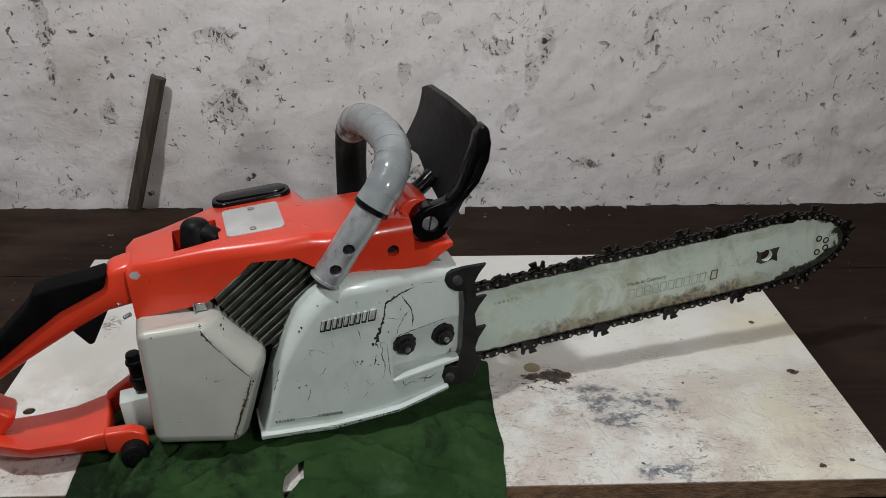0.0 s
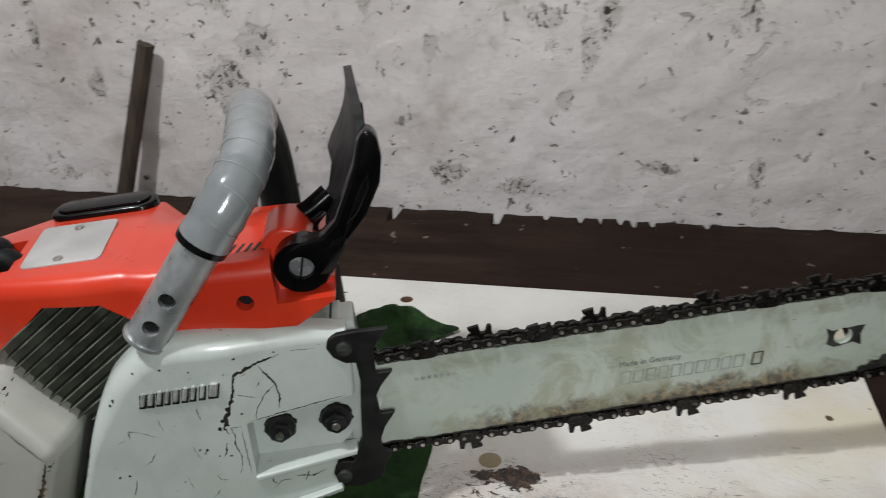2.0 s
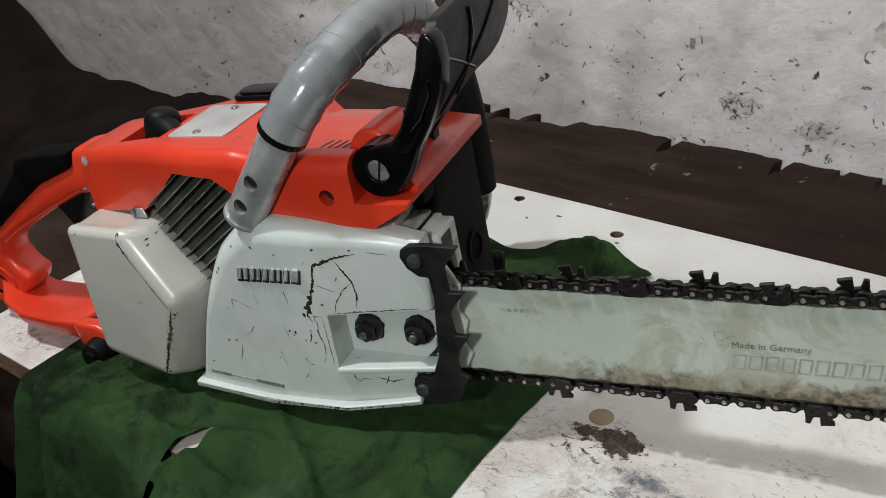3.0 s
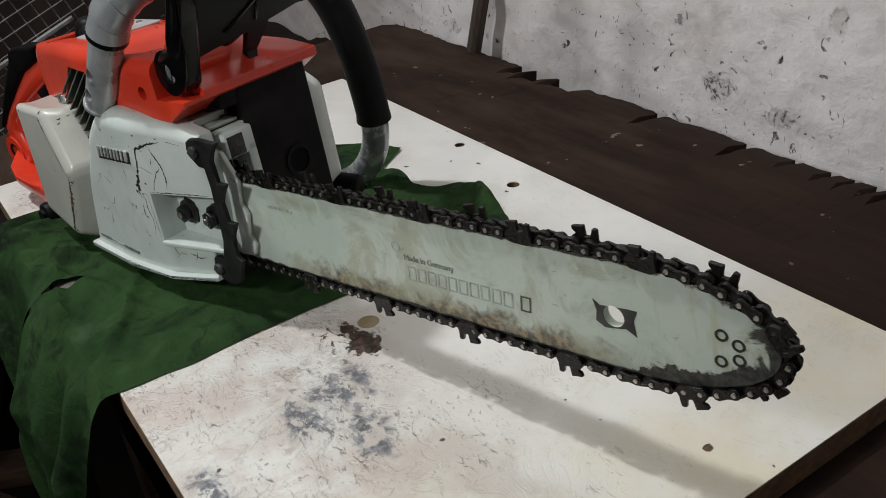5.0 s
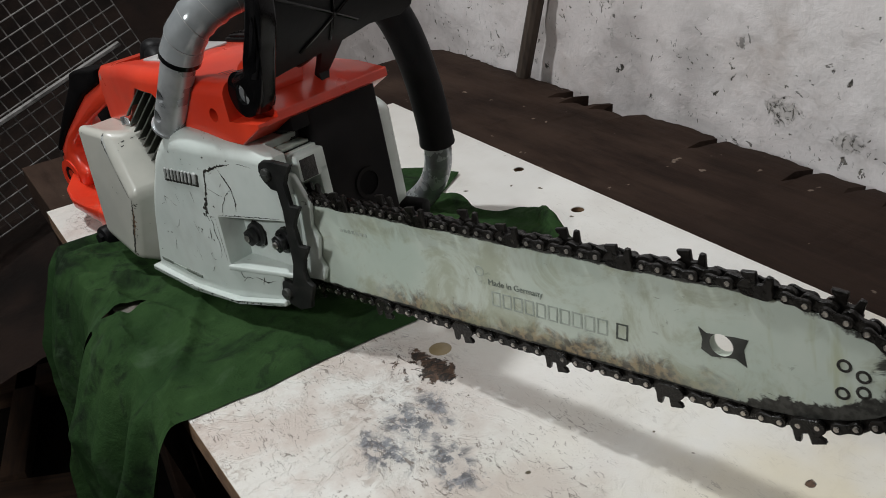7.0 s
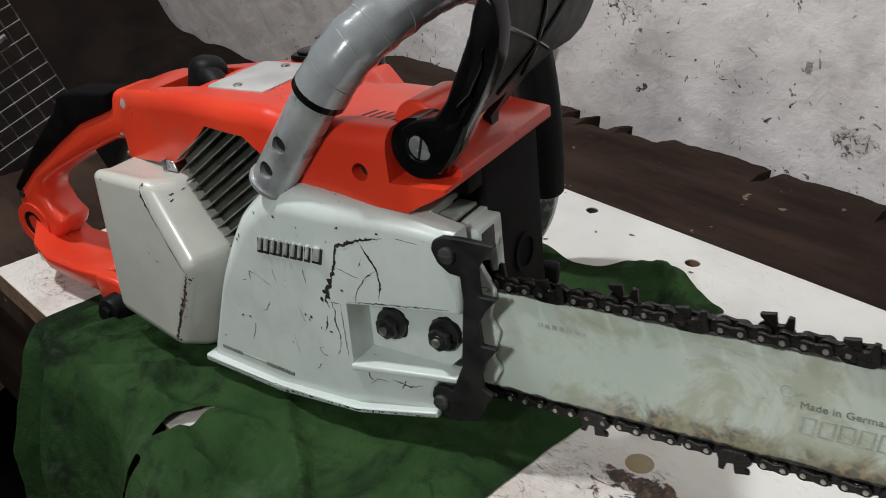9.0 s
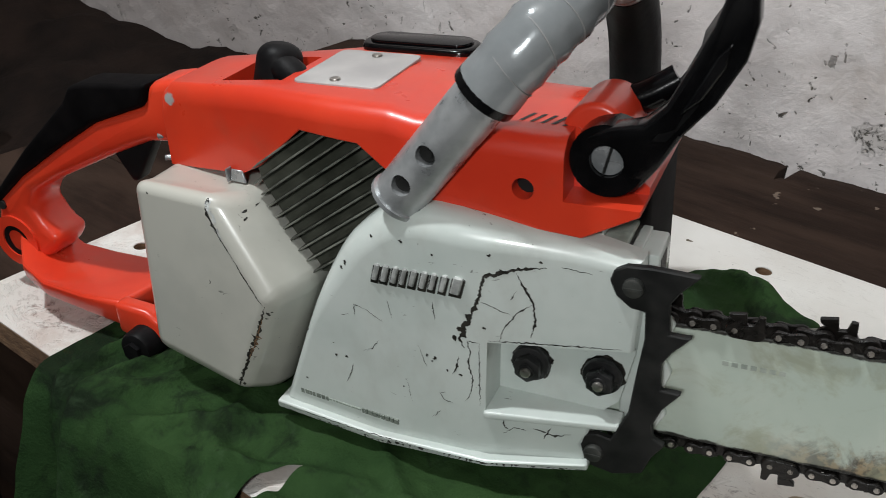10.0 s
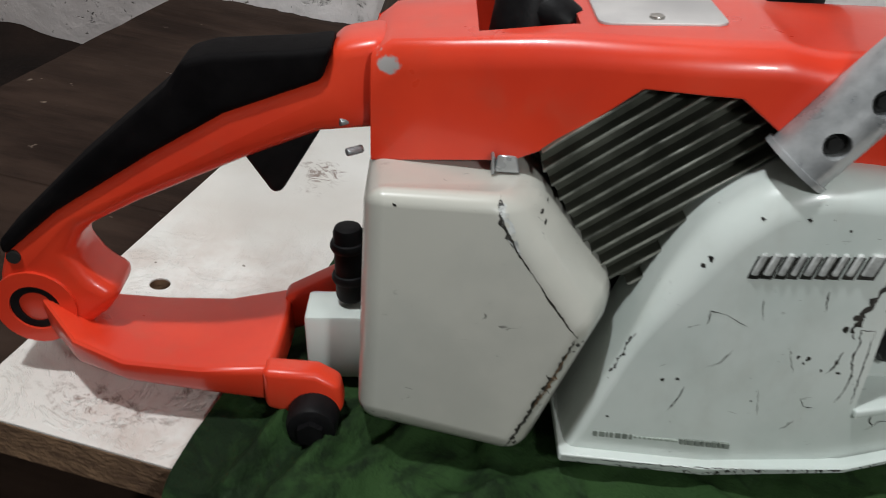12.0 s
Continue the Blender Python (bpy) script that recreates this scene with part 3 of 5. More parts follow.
def stick():
    line = spline([(0.226, 1.775, -0.022), (0.2535, 1.7825, 0.075), (0.280, 1.790, 0.1685)], 6)
    bm = tube(line, 0.0105, 10)
    for v in bm.verts:
        v.co.y = min(v.co.y, 1.794)
        if v.co.z > 0.165:
            v.co.z += 0.004 * hump(v.co.x, v.co.y, 0, 130)
    ob = part("wooden_stick", bm, STICK)
    return tagged(ob, "short dark wooden stick with frayed top leaning on the wall", "stick")


stick()


# ---- the chainsaw
saw = new("chainsaw")
saw.matrix_world = pose(0.652, 1.228, 0, 0, -5.5, 14.5)
tagged(saw, "orange and white petrol chainsaw with worn enamel on a cloth", "chainsaw")


def cover_y(x, z):
    return -0.0215 + max(0.0, x + 0.055) * 0.21


COVER = [(-0.1655, 0.036), (-0.150, 0.075), (-0.135, 0.113), (-0.1225, 0.137), (-0.111, 0.150), (-0.094, 0.1615), (-0.070, 0.1655), (-0.02, 0.1580), (0.0245, 0.1485),
         (0.025, 0.130), (0.0225, 0.095), (0.016, 0.066), (0.006, 0.056), (0.001, 0.043), (0.004, 0.032), (-0.045, 0.0285), (-0.105, 0.0285)]
curved = [(p.x, p.z) for p in spline([(x, 0, z) for x, z in COVER[:9]], 4)]
rim_line = curved + COVER[9:]
back_y = [0.019 if z < 0.125 or x < -0.09 else 0.007 for x, z in rim_line]


def shoulder_at(i):
    """How far the rim is rounded over: broad on the curved rear and top, tight at the foot and front."""
    x, z = rim_line[i]
    if i >= len(curved) - 1:
        return 0.0025
    return 0.0050 + 0.0085 * step((z - 0.085) / 0.055) * (1 - 0.55 * step((x + 0.06) / 0.07))


def step(t):
    t = min(1.0, max(0.0, t))
    return t * t * (3 - 2 * t)


shell = bmesh.new()
inward = []
for i, p in enumerate(rim_line):
    a, b = rim_line[i - 1], rim_line[(i + 1) % len(rim_line)]
    u, v = Vector((p[0] - a[0], p[1] - a[1])).normalized(), Vector((b[0] - p[0], b[1] - p[1])).normalized()
    nu, nv = Vector((u.y, -u.x)), Vector((v.y, -v.x))
    m = (nu + nv).normalized()
    inward.append(m / max(0.6, m.dot(nu)))
loops = [[shell.verts.new((x, y, z)) for (x, z), y in zip(rim_line, back_y)]]
for k in range(8):
    a = math.pi / 2 * k / 7
    row = []
    for i, (x, z) in enumerate(rim_line):
        r = shoulder_at(i)
        q = Vector((x, z)) + inward[i] * r * (1 - math.cos(a))
        row.append(shell.verts.new((q.x, cover_y(q.x, q.y) + r * (1 - math.sin(a)), q.y)))
    loops.append(row)
for u, v in zip(loops, loops[1:]):
    for i in range(len(u)):
        shell.faces.new((u[i], v[i], v[(i + 1) % len(u)], u[(i + 1) % len(u)]))
shell.faces.new(loops[0])
shell.faces.new(loops[-1][::-1])
bmesh.ops.bisect_plane(shell, geom=shell.verts[:] + shell.edges[:] + shell.faces[:], plane_co=(-0.055, 0, 0), plane_no=(1, 0, 0))
cover = part("sprocket_cover", shell, WHITE, saw, "white enamelled cover with cracks and scratches")
cut(cover, prism([(-0.046, 0.0585), (0.04, 0.0585), (0.04, 0.1005), (-0.044, 0.1005)], -0.05, 0.0015))
part("recess_ledge", prism([(-0.0465, 0.0555), (0.0185, 0.0545), (0.0185, 0.0585), (-0.0465, 0.0600)], lambda x, z: cover_y(x, z) - 0.0022, 0.004, 0.0012), WHITE, cover)
lip = [(-0.1668, 0.0395), (-0.1672, 0.0345), (-0.105, 0.0268), (-0.045, 0.0266), (0.005, 0.0300), (0.005, 0.0345), (-0.045, 0.0312), (-0.105, 0.0318)]
rim_lip = part("bottom_lip", prism(lip, lambda x, z: cover_y(x, z) - 0.0045, 0.017, 0.0014), WHITE, cover)


def nut(x, z):
    w = part("flange_nut", join(rod((x, -0.0025, z), (x, 0.0016, z), 0.0098, n=28, bevel=0.001), rod((x, -0.0080, z), (x, -0.0025, z), 0.0074, n=6, bevel=0.0008),
                                rod((x, -0.0092, z), (x, -0.0080, z), 0.0042, n=14, bevel=0.0006)), NUT, cover, "black hex nut")
    part("stud", rod((x, -0.0108, z), (x, -0.0088, z), 0.0027, n=12, bevel=0.0006), RIVET, w, "bright stud tip")
    rnd = random.Random(int(abs(x) * 1e5))
    ooze = bmesh.new()
    loop = [ooze.verts.new((x + r * math.cos(a), 0.00135, z + r * math.sin(a))) for a, r in ((2 * math.pi * i / 26, 0.0100 + 0.0018 * rnd.random() ** 2) for i in range(40))]
    ooze.faces.new(loop)
    part("oil_stain", ooze, GREASE_SHADE, cover, "black oil round the nut")
    return w


nut(-0.0283, 0.0800)
nut(0.0078, 0.0806)


def surface_of(ob):
    """A finder of the near surface of a part, for what lies on it."""
    bm = bmesh.new()
    bm.from_mesh(ob.data)
    tree = bvhtree.BVHTree.FromBMesh(bm)
    bm.free()

    def find(x, z, lift):
        hit = tree.ray_cast(Vector((x, -0.2, z)), Vector((0, 1, 0)))
        if hit[0] is None:
            near = tree.find_nearest(Vector((x, -0.02, z)))
            return near[0] + near[1] * lift
        n = hit[1] if hit[1].y < 0 else -hit[1]
        return hit[0] + n * lift
    return find


def crack(points, width, on, parent, name="crack", material=None, lift=0.00012, rough=0.6):
    """A ragged line of bare dark metal where the enamel has broken; width is in metres, wide in the middle."""
    rnd = random.Random(int(abs(points[0][0] * 7e5 + points[-1][1] * 3e5)))
    line = [points[0]]
    for (ax, az), (bx, bz) in zip(points, points[1:]):
        k = max(2, int(math.hypot(bx - ax, bz - az) / 0.0011))
        for i in range(1, k + 1):
            t = i / k
            j = 0.0005 * rough if i < k else 0
            line.append((ax + (bx - ax) * t + rnd.uniform(-j, j), az + (bz - az) * t + rnd.uniform(-j, j)))
    bm = bmesh.new()
    rows = []
    for i, (x, z) in enumerate(line):
        (px, pz), (qx, qz) = line[max(0, i - 1)], line[min(len(line) - 1, i + 1)]
        d = math.hypot(qx - px, qz - pz) or 1
        nx, nz = -(qz - pz) / d, (qx - px) / d
        taper = min(1, 3.5 * i / len(line) + 0.15, 3.5 * (len(line) - 1 - i) / len(line) + 0.15)
        a, b = (1.25 * width * taper * (0.2 + 0.8 * rnd.random() ** 1.4) * (2.2 if rnd.random() < 0.12 * rough else 1) / 2 for _ in "ab")
        rows.append((bm.verts.new(on(x + nx * a, z + nz * a, lift)), bm.verts.new(on(x - nx * b, z - nz * b, lift))))
    for u, v in zip(rows, rows[1:]):
        bm.faces.new((u[0], u[1], v[1], v[0]))
    return part(name, bm, material or GREASE_SHADE, parent)


def chip(x, z, r, on, parent, tall=1.0, material=None, seed=0):
    """A small flake of enamel gone, down to dark metal."""
    rnd = random.Random(int(abs(x * 1e6) + abs(z * 1e6)) + seed)
    bm = bmesh.new()
    m = 9
    loop = []
    for i in range(m):
        q = r * rnd.uniform(0.35, 1.2)
        t = 2 * math.pi * i / m
        loop.append(bm.verts.new(on(x + q * math.cos(t), z + tall * q * math.sin(t), 0.00014)))
    c = bm.verts.new(on(x, z, 0.00014))
    for i in range(m):
        bm.faces.new((c, loop[i], loop[(i + 1) % m]))
    return part("chip", bm, material or GREASE_SHADE, parent)


on_cover = surface_of(cover)
# the great crack round the maker's mark and down past the recess
crack([(-0.0164, 0.1431), (-0.0289, 0.1415), (-0.0447, 0.1366), (-0.0462, 0.1300), (-0.0468, 0.1236)], 0.0026, on_cover, cover)
crack([(-0.0462, 0.1300), (-0.0500, 0.1180), (-0.0546, 0.1094), (-0.0575, 0.1010), (-0.0554, 0.0957)], 0.0030, on_cover, cover, rough=1.0)
crack([(-0.0476, 0.0998), (-0.0539, 0.1000), (-0.0525, 0.0930), (-0.0538, 0.0869), (-0.0517, 0.0767), (-0.0535, 0.0680), (-0.0561, 0.0634)], 0.0010, on_cover, cover)
crack([(-0.0302, 0.1399), (-0.0223, 0.1235), (-0.0215, 0.1130), (-0.0235, 0.1050)], 0.0016, on_cover, cover)
crack([(-0.0468, 0.1236), (-0.0400, 0.1200), (-0.0330, 0.1170)], 0.0006, on_cover, cover)
crack([(-0.0223, 0.1235), (-0.0300, 0.1180), (-0.0360, 0.1090), (-0.0380, 0.1020)], 0.0008, on_cover, cover)
crack([(-0.142, 0.0975), (-0.1450, 0.0880), (-0.1490, 0.0770)], 0.0026, on_cover, cover, rough=1.0)
for pts, w in (([(-0.1143, 0.1030), (-0.1140, 0.1095), (-0.1078, 0.1076)], 0.0006), ([(-0.1078, 0.1076), (-0.0985, 0.1020)], 0.0004), ([(-0.1020, 0.0905), (-0.1060, 0.0840), (-0.1113, 0.0817)], 0.0006),
               ([(-0.1182, 0.0720), (-0.1200, 0.0660), (-0.1240, 0.0585)], 0.0006), ([(-0.0634, 0.0603), (-0.0678, 0.0612), (-0.0700, 0.0650), (-0.0660, 0.0665)], 0.0005), ([(-0.0584, 0.0900), (-0.0600, 0.0830), (-0.0625, 0.0785)], 0.0008),
               ([(-0.0751, 0.0482), (-0.0698, 0.0536)], 0.0004), ([(-0.0706, 0.1190), (-0.0700, 0.1090)], 0.0007), ([(-0.122, 0.1015), (-0.117, 0.103)], 0.0004), ([(-0.0380, 0.0450), (-0.0320, 0.0500), (-0.0250, 0.0485)], 0.0006),
               ([(-0.0230, 0.0505), (-0.0120, 0.0470), (-0.0040, 0.0490)], 0.0010), ([(-0.0180, 0.0440), (-0.0140, 0.0520)], 0.0008), ([(-0.0370, 0.0545), (-0.0367, 0.0500), (-0.0340, 0.0480)], 0.0012), ([(-0.0880, 0.0700), (-0.0860, 0.0560)], 0.0003),
               ([(-0.0800, 0.0920), (-0.0760, 0.0790)], 0.0003), ([(-0.0300, 0.1300), (-0.0330, 0.1250)], 0.0005), ([(-0.0100, 0.1440), (0.0040, 0.1410)], 0.0006), ([(-0.1300, 0.0820), (-0.1275, 0.0835)], 0.0003), ([(-0.095, 0.115), (-0.093, 0.105)], 0.0003)):
    crack(pts, w, on_cover, cover, "scratch")
for x, z, r in ((-0.1279, 0.0755, 0.0011), (-0.1217, 0.0757, 0.0010), (-0.0757, 0.0870, 0.0010), (-0.0713, 0.0860, 0.0013), (-0.0730, 0.0840, 0.0008), (-0.0600, 0.1010, 0.0022), (-0.0570, 0.1060, 0.0018), (-0.1195, 0.1290, 0.0010), (-0.1170, 0.1320, 0.0014),
                (-0.0850, 0.1497, 0.0012), (-0.1010, 0.1490, 0.0008), (-0.0690, 0.1450, 0.0009), (-0.0420, 0.1480, 0.0011), (-0.1480, 0.0560, 0.0007), (-0.0580, 0.0790, 0.0010), (-0.0650, 0.0800, 0.0008), (-0.0900, 0.0640, 0.0006), (-0.0190, 0.1460, 0.0010), (-0.0452, 0.1085, 0.0010)):
    chip(x, z, r, on_cover, cover)
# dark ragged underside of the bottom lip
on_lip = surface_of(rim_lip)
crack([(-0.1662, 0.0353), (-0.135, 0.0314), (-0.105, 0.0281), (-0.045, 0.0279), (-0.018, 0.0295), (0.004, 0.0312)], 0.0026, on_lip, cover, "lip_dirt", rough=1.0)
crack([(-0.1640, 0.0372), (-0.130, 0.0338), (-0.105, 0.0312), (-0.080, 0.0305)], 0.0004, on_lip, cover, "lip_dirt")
crack([(-0.0435, 0.1016), (-0.020, 0.1018), (0.0180, 0.1018)], 0.0008, on_cover, cover, "edge_wear")
crack([(-0.0478, 0.1000), (-0.0482, 0.0850), (-0.0486, 0.0620)], 0.0007, on_cover, cover, "edge_wear")


def inset(text_size, x, z, words, y, parent, material, slope=0.0, name="lettering"):
    """Words in thin relief on a face that looks towards -y."""
    data = bpy.data.curves.new(name, "FONT")
    data.body, data.size, data.extrude = words, text_size, 0.0002
    t = new(name, data)
    bpy.context.view_layer.update()
    me = bpy.data.meshes.new_from_object(t.evaluated_get(bpy.context.evaluated_depsgraph_get()))
    bpy.data.objects.remove(t)
    me.materials.append(material)
    ob = new(name, me)
    ob.parent = parent
    ob.matrix_basis = pose(x, y, z, 90, -slope, 0)
    return ob


# a worn line of small cast marks along the foot, too worn to read
rnd = random.Random(12)
x = -0.1530
while x < -0.0955:
    w = rnd.uniform(0.0010, 0.0030)
    worn = 0.0009 if -0.136 < x < -0.118 else 0.0026
    z = 0.0466 - (x + 0.153) * 0.118
    part("cast_mark", prism([(x, z - worn / 2), (x + w, z - worn / 2 - w * 0.118), (x + w, z + worn / 2 - w * 0.118), (x, z + worn / 2)], lambda px, pz: cover_y(px, pz) - 0.0002, -0.0200), INK_MID if worn > 0.001 else INK, cover)
    x += w + rnd.uniform(0.0004, 0.0009)
# the maker's mark: plain raised slanting strokes, bright on top, their shadow drawn dark below
for x, w in ((-0.1022, 0.0030), (-0.0976, 0.0034), (-0.0922, 0.0030), (-0.0874, 0.0026), (-0.0826, 0.0032), (-0.0772, 0.0032), (-0.0722, 0.0028), (-0.0668, 0.0030), (-0.0612, 0.0052)):
    part("mark_shadow", prism([(x - 0.0008, 0.1245), (x + w + 0.0004, 0.1241), (x + w + 0.0030, 0.1338), (x + 0.0016, 0.1342)], -0.0217, -0.0205), GREASE_SHADE, cover)
    part("maker_mark", prism([(x, 0.1262), (x + w - 0.0004, 0.1258), (x + w + 0.0024, 0.1352), (x + 0.0028, 0.1356)], -0.0226, -0.0205, 0.0006, 1), MARK, cover, "bare metal relief mark")

SPIKES = [(0.0112, 0.1393), (0.0129, 0.1447), (0.0185, 0.1478), (0.0298, 0.1485), (0.0505, 0.1475), (0.0425, 0.1386), (0.0384, 0.1319), (0.0388, 0.1161), (0.0490, 0.1162), (0.0406, 0.1066), (0.0363, 0.0993), (0.0369, 0.0851), (0.0465, 0.0850), (0.0383, 0.0739),
          (0.0343, 0.0641), (0.0350, 0.0560), (0.0410, 0.0530), (0.0350, 0.0440), (0.0310, 0.0330), (0.0169, 0.0283), (0.0030, 0.0310), (-0.0030, 0.0400), (0.0010, 0.0487), (0.0075, 0.0512), (0.0147, 0.0499), (0.0226, 0.0677), (0.0253, 0.0909), (0.0281, 0.1114),
          (0.0276, 0.1258), (0.0210, 0.1265), (0.0144, 0.1319)]


spike = part("bumper_spike", prism(SPIKES, -0.0125, -0.0085, 0.0007, 1), SPIKE, saw, "dark steel spiked bumper plate")
for x, z in ((0.0222, 0.1385), (0.0070, 0.0405)):
    part("screw", join(rod((x, -0.0160, z), (x, -0.0120, z), 0.0048, n=18, bevel=0.0012), box(x - 0.004, x + 0.004, -0.0164, -0.0156, z - 0.0006, z + 0.0006)), CRANK, spike, "domed slotted screw")

# filter box
front = [(-0.2445, -0.0125, 0.1625), (-0.1945, -0.0135, 0.1600), (-0.1590, -0.0215, 0.1080), (-0.1865, -0.0235, 0.0455), (-0.2505, -0.0150, 0.0580)]
rim = [(-0.2460, 0.1580), (-0.1805, 0.1560), (-0.1465, 0.1100), (-0.1775, 0.0315), (-0.2525, 0.0475)]
bm = bmesh.new()
loops = [[bm.verts.new(p) for p in front]] + [[bm.verts.new((x, y, z)) for x, z in rim] for y in (0.002, 0.038)]
bm.faces.new(loops[0])
bm.faces.new(loops[2][::-1])
for u, v in zip(loops, loops[1:]):
    for i in range(5):
        bm.faces.new((u[i], v[i], v[(i + 1) % 5], u[(i + 1) % 5]))
bmesh.ops.recalc_face_normals(bm, faces=bm.faces[:])
bmesh.ops.bevel(bm, geom=[e for e in bm.edges if e.calc_face_angle(0) > radians(20)], offset=0.0072, segments=6, profile=0.5, affect="EDGES", clamp_overlap=True)
filter_box = part("filter_box", bm, CREAM, saw, "cream-white enamelled filter housing")
on_box = surface_of(filter_box)
crack([(-0.1925, 0.1630), (-0.1950, 0.1580), (-0.1948, 0.1530), (-0.1915, 0.1450), (-0.1878, 0.1375)], 0.0036, on_box, filter_box, "seam", MARK, rough=1.0)
crack([(-0.1905, 0.1640), (-0.1960, 0.1585), (-0.1958, 0.1530), (-0.1925, 0.1450), (-0.1881, 0.1370), (-0.1826, 0.1290)], 0.0014, on_box, filter_box, "seam", rough=0.5)
crack([(-0.1826, 0.1290), (-0.1745, 0.1165), (-0.1690, 0.1090), (-0.1645, 0.1030)], 0.0012, on_box, filter_box, "seam", rough=0.5)
crack([(-0.1645, 0.1040), (-0.1700, 0.0899), (-0.1765, 0.0762), (-0.1830, 0.0619), (-0.1900, 0.0470)], 0.0026, on_box, filter_box, "seam", rough=0.8)
crack([(-0.1672, 0.0960), (-0.1725, 0.0830), (-0.1795, 0.0680)], 0.0016, on_box, filter_box, "seam", CHIPBOARD, rough=0.8)
for x, z, r in ((-0.1800, 0.1490, 0.0009), (-0.1785, 0.1460, 0.0007), (-0.1770, 0.1500, 0.0005), (-0.1640, 0.0990, 0.0013), (-0.1655, 0.0960, 0.0010), (-0.1620, 0.1000, 0.0007), (-0.2340, 0.1560, 0.0008), (-0.1860, 0.0500, 0.0014), (-0.1880, 0.0530, 0.0010)):
    chip(x, z, r, on_box, filter_box)
part("bent_tab", join(prism([(-0.1975, 0.1560), (-0.1875, 0.1555), (-0.1890, 0.1625), (-0.1960, 0.1630)], 0.0080, 0.0095, 0.0005, 1), box(-0.1985, -0.1972, 0.0060, 0.0120, 0.1560, 0.1635, 0.0004, 1)), ALU, saw, "bright bent metal tab")

# orange shroud
SKIRT = [(-0.2440, 0.1960), (-0.2450, 0.1545), (-0.190, 0.1600), (-0.176, 0.1670), (-0.146, 0.1920), (-0.112, 0.1905), (-0.093, 0.1750), (-0.077, 0.1630), (-0.003, 0.1580), (0.0225, 0.1720)]
HOOD = SKIRT[:10] + [(0.0225, 0.1785), (-0.010, 0.2030), (-0.083, 0.2055), (-0.098, 0.2085), (-0.170, 0.2085), (-0.236, 0.2025)]


def near_y(x):
    """The shroud's near side, drawn in towards the rear."""
    return -0.0062 + 0.0225 * max(0.0, min(1.0, (-0.115 - x) / 0.128)) ** 1.15


bm = prism(HOOD, 0.002, 0.128)
shoulder = [e for e in bm.edges if min(v.co.z for v in e.verts) > 0.195 and max(v.co.y for v in e.verts) < 0.01]
bmesh.ops.bevel(bm, geom=shoulder, offset=0.0110, segments=7, profile=0.5, affect="EDGES", clamp_overlap=True)
rims = [e for e in bm.edges if e.calc_face_angle(0) > radians(38)]
bmesh.ops.bevel(bm, geom=rims, offset=0.0026, segments=3, profile=0.5, affect="EDGES", clamp_overlap=True)
for k in range(1, 10):
    bmesh.ops.bisect_plane(bm, geom=bm.verts[:] + bm.edges[:] + bm.faces[:], plane_co=(0, 0.012 + 0.011 * k, 0), plane_no=(0, 1, 0))
for k in range(1, 8):
    bmesh.ops.bisect_plane(bm, geom=bm.verts[:] + bm.edges[:] + bm.faces[:], plane_co=(-0.243 + 0.03 * k, 0, 0), plane_no=(1, 0, 0))
for v in bm.verts:
    # narrower at the rear, falling away on the far side
    reach = 0.072 + 0.047 * step((v.co.x + 0.235) / 0.09)
    side = near_y(v.co.x)
    v.co.y = side + (v.co.y - 0.002) * (reach - side) / 0.126
    if v.co.z > 0.196 and v.co.x < 0.0:
        v.co.z -= (0.020 if v.co.x > -0.09 else 0.010) * step((v.co.y - 0.055) / 0.07) 
hood = part("shroud", bm, ORANGE, saw, "glossy orange enamelled engine shroud")
cut(hood, box(-0.204, -0.167, 0.0205, 0.062, 0.184, 0.24))
cut(hood, prism([(-0.0115, 0.1748), (0.04, 0.1748), (0.04, 0.24), (-0.0115, 0.24)], -0.05, 0.0118), rod((-0.030, -0.02, 0.1787), (-0.030, 0.004, 0.1787), 0.0052, n=20))
part("hole_floor", rod((-0.030, 0.0015, 0.1787), (-0.030, 0.0045, 0.1787), 0.0051, n=20), SOOT, hood, "dark screw hole")
roof = bmesh.new()
roof.from_mesh(hood.data)
roof_tree = bvhtree.BVHTree.FromBMesh(roof)
roof.free()
for k in range(5):
    x = -0.0375 + 0.0050 * k
    bm = bmesh.new()
    rows = []
    for j in range(7):
        y = 0.0110 + 0.0018 * j
        lie = [roof_tree.ray_cast(Vector((x + 0.0035 * j / 6 + w, y, 0.4)), Vector((0, 0, -1)))[0] for w in (0, 0.0020)]
        rows.append([bm.verts.new(p + Vector((0, -0.0001, 0.0002))) for p in lie])
    for u, v in zip(rows, rows[1:]):
        bm.faces.new((u[0], u[1], v[1], v[0]))
    part("vent_slot", bm, GREASE_SHADE, hood, "dark vent slot")
part("boss", rod((-0.003, 0.0122, 0.1995), (-0.003, 0.052, 0.1985), 0.0150, n=32, bevel=0.003, seg=4), ORANGE, hood)
plate = part("type_plate", slab(-0.1605, -0.1125, 0.0190, 0.0745, 0.2078, 0.2096, 0.0045), PLATE, hood, "blank dull metal cover plate")
for x, y in ((-0.1385, 0.0250), (-0.136, 0.0665)):
    part("screw", rod((x, y, 0.2093), (x, y, 0.2108), 0.0028, n=14, bevel=0.0006), RIVET, plate)
bm = join(rod((-0.187, 0.043, 0.188), (-0.183, 0.048, 0.2190), 0.0140, 0.0120, n=28, bevel=0.0085, seg=6), tube(spline([(-0.185, 0.044, 0.208), (-0.175, 0.040, 0.206), (-0.167, 0.038, 0.200)], 4), 0.0085, 14))
part("plug_cap", bm, RUBBER, hood, "black rubber spark plug cap")
part("grip_bar", slab(-0.167, -0.096, 0.100, 0.126, 0.1880, 0.2050, 0.0110, 0.0022, 3), BLACK, hood, "glossy black plastic cap")
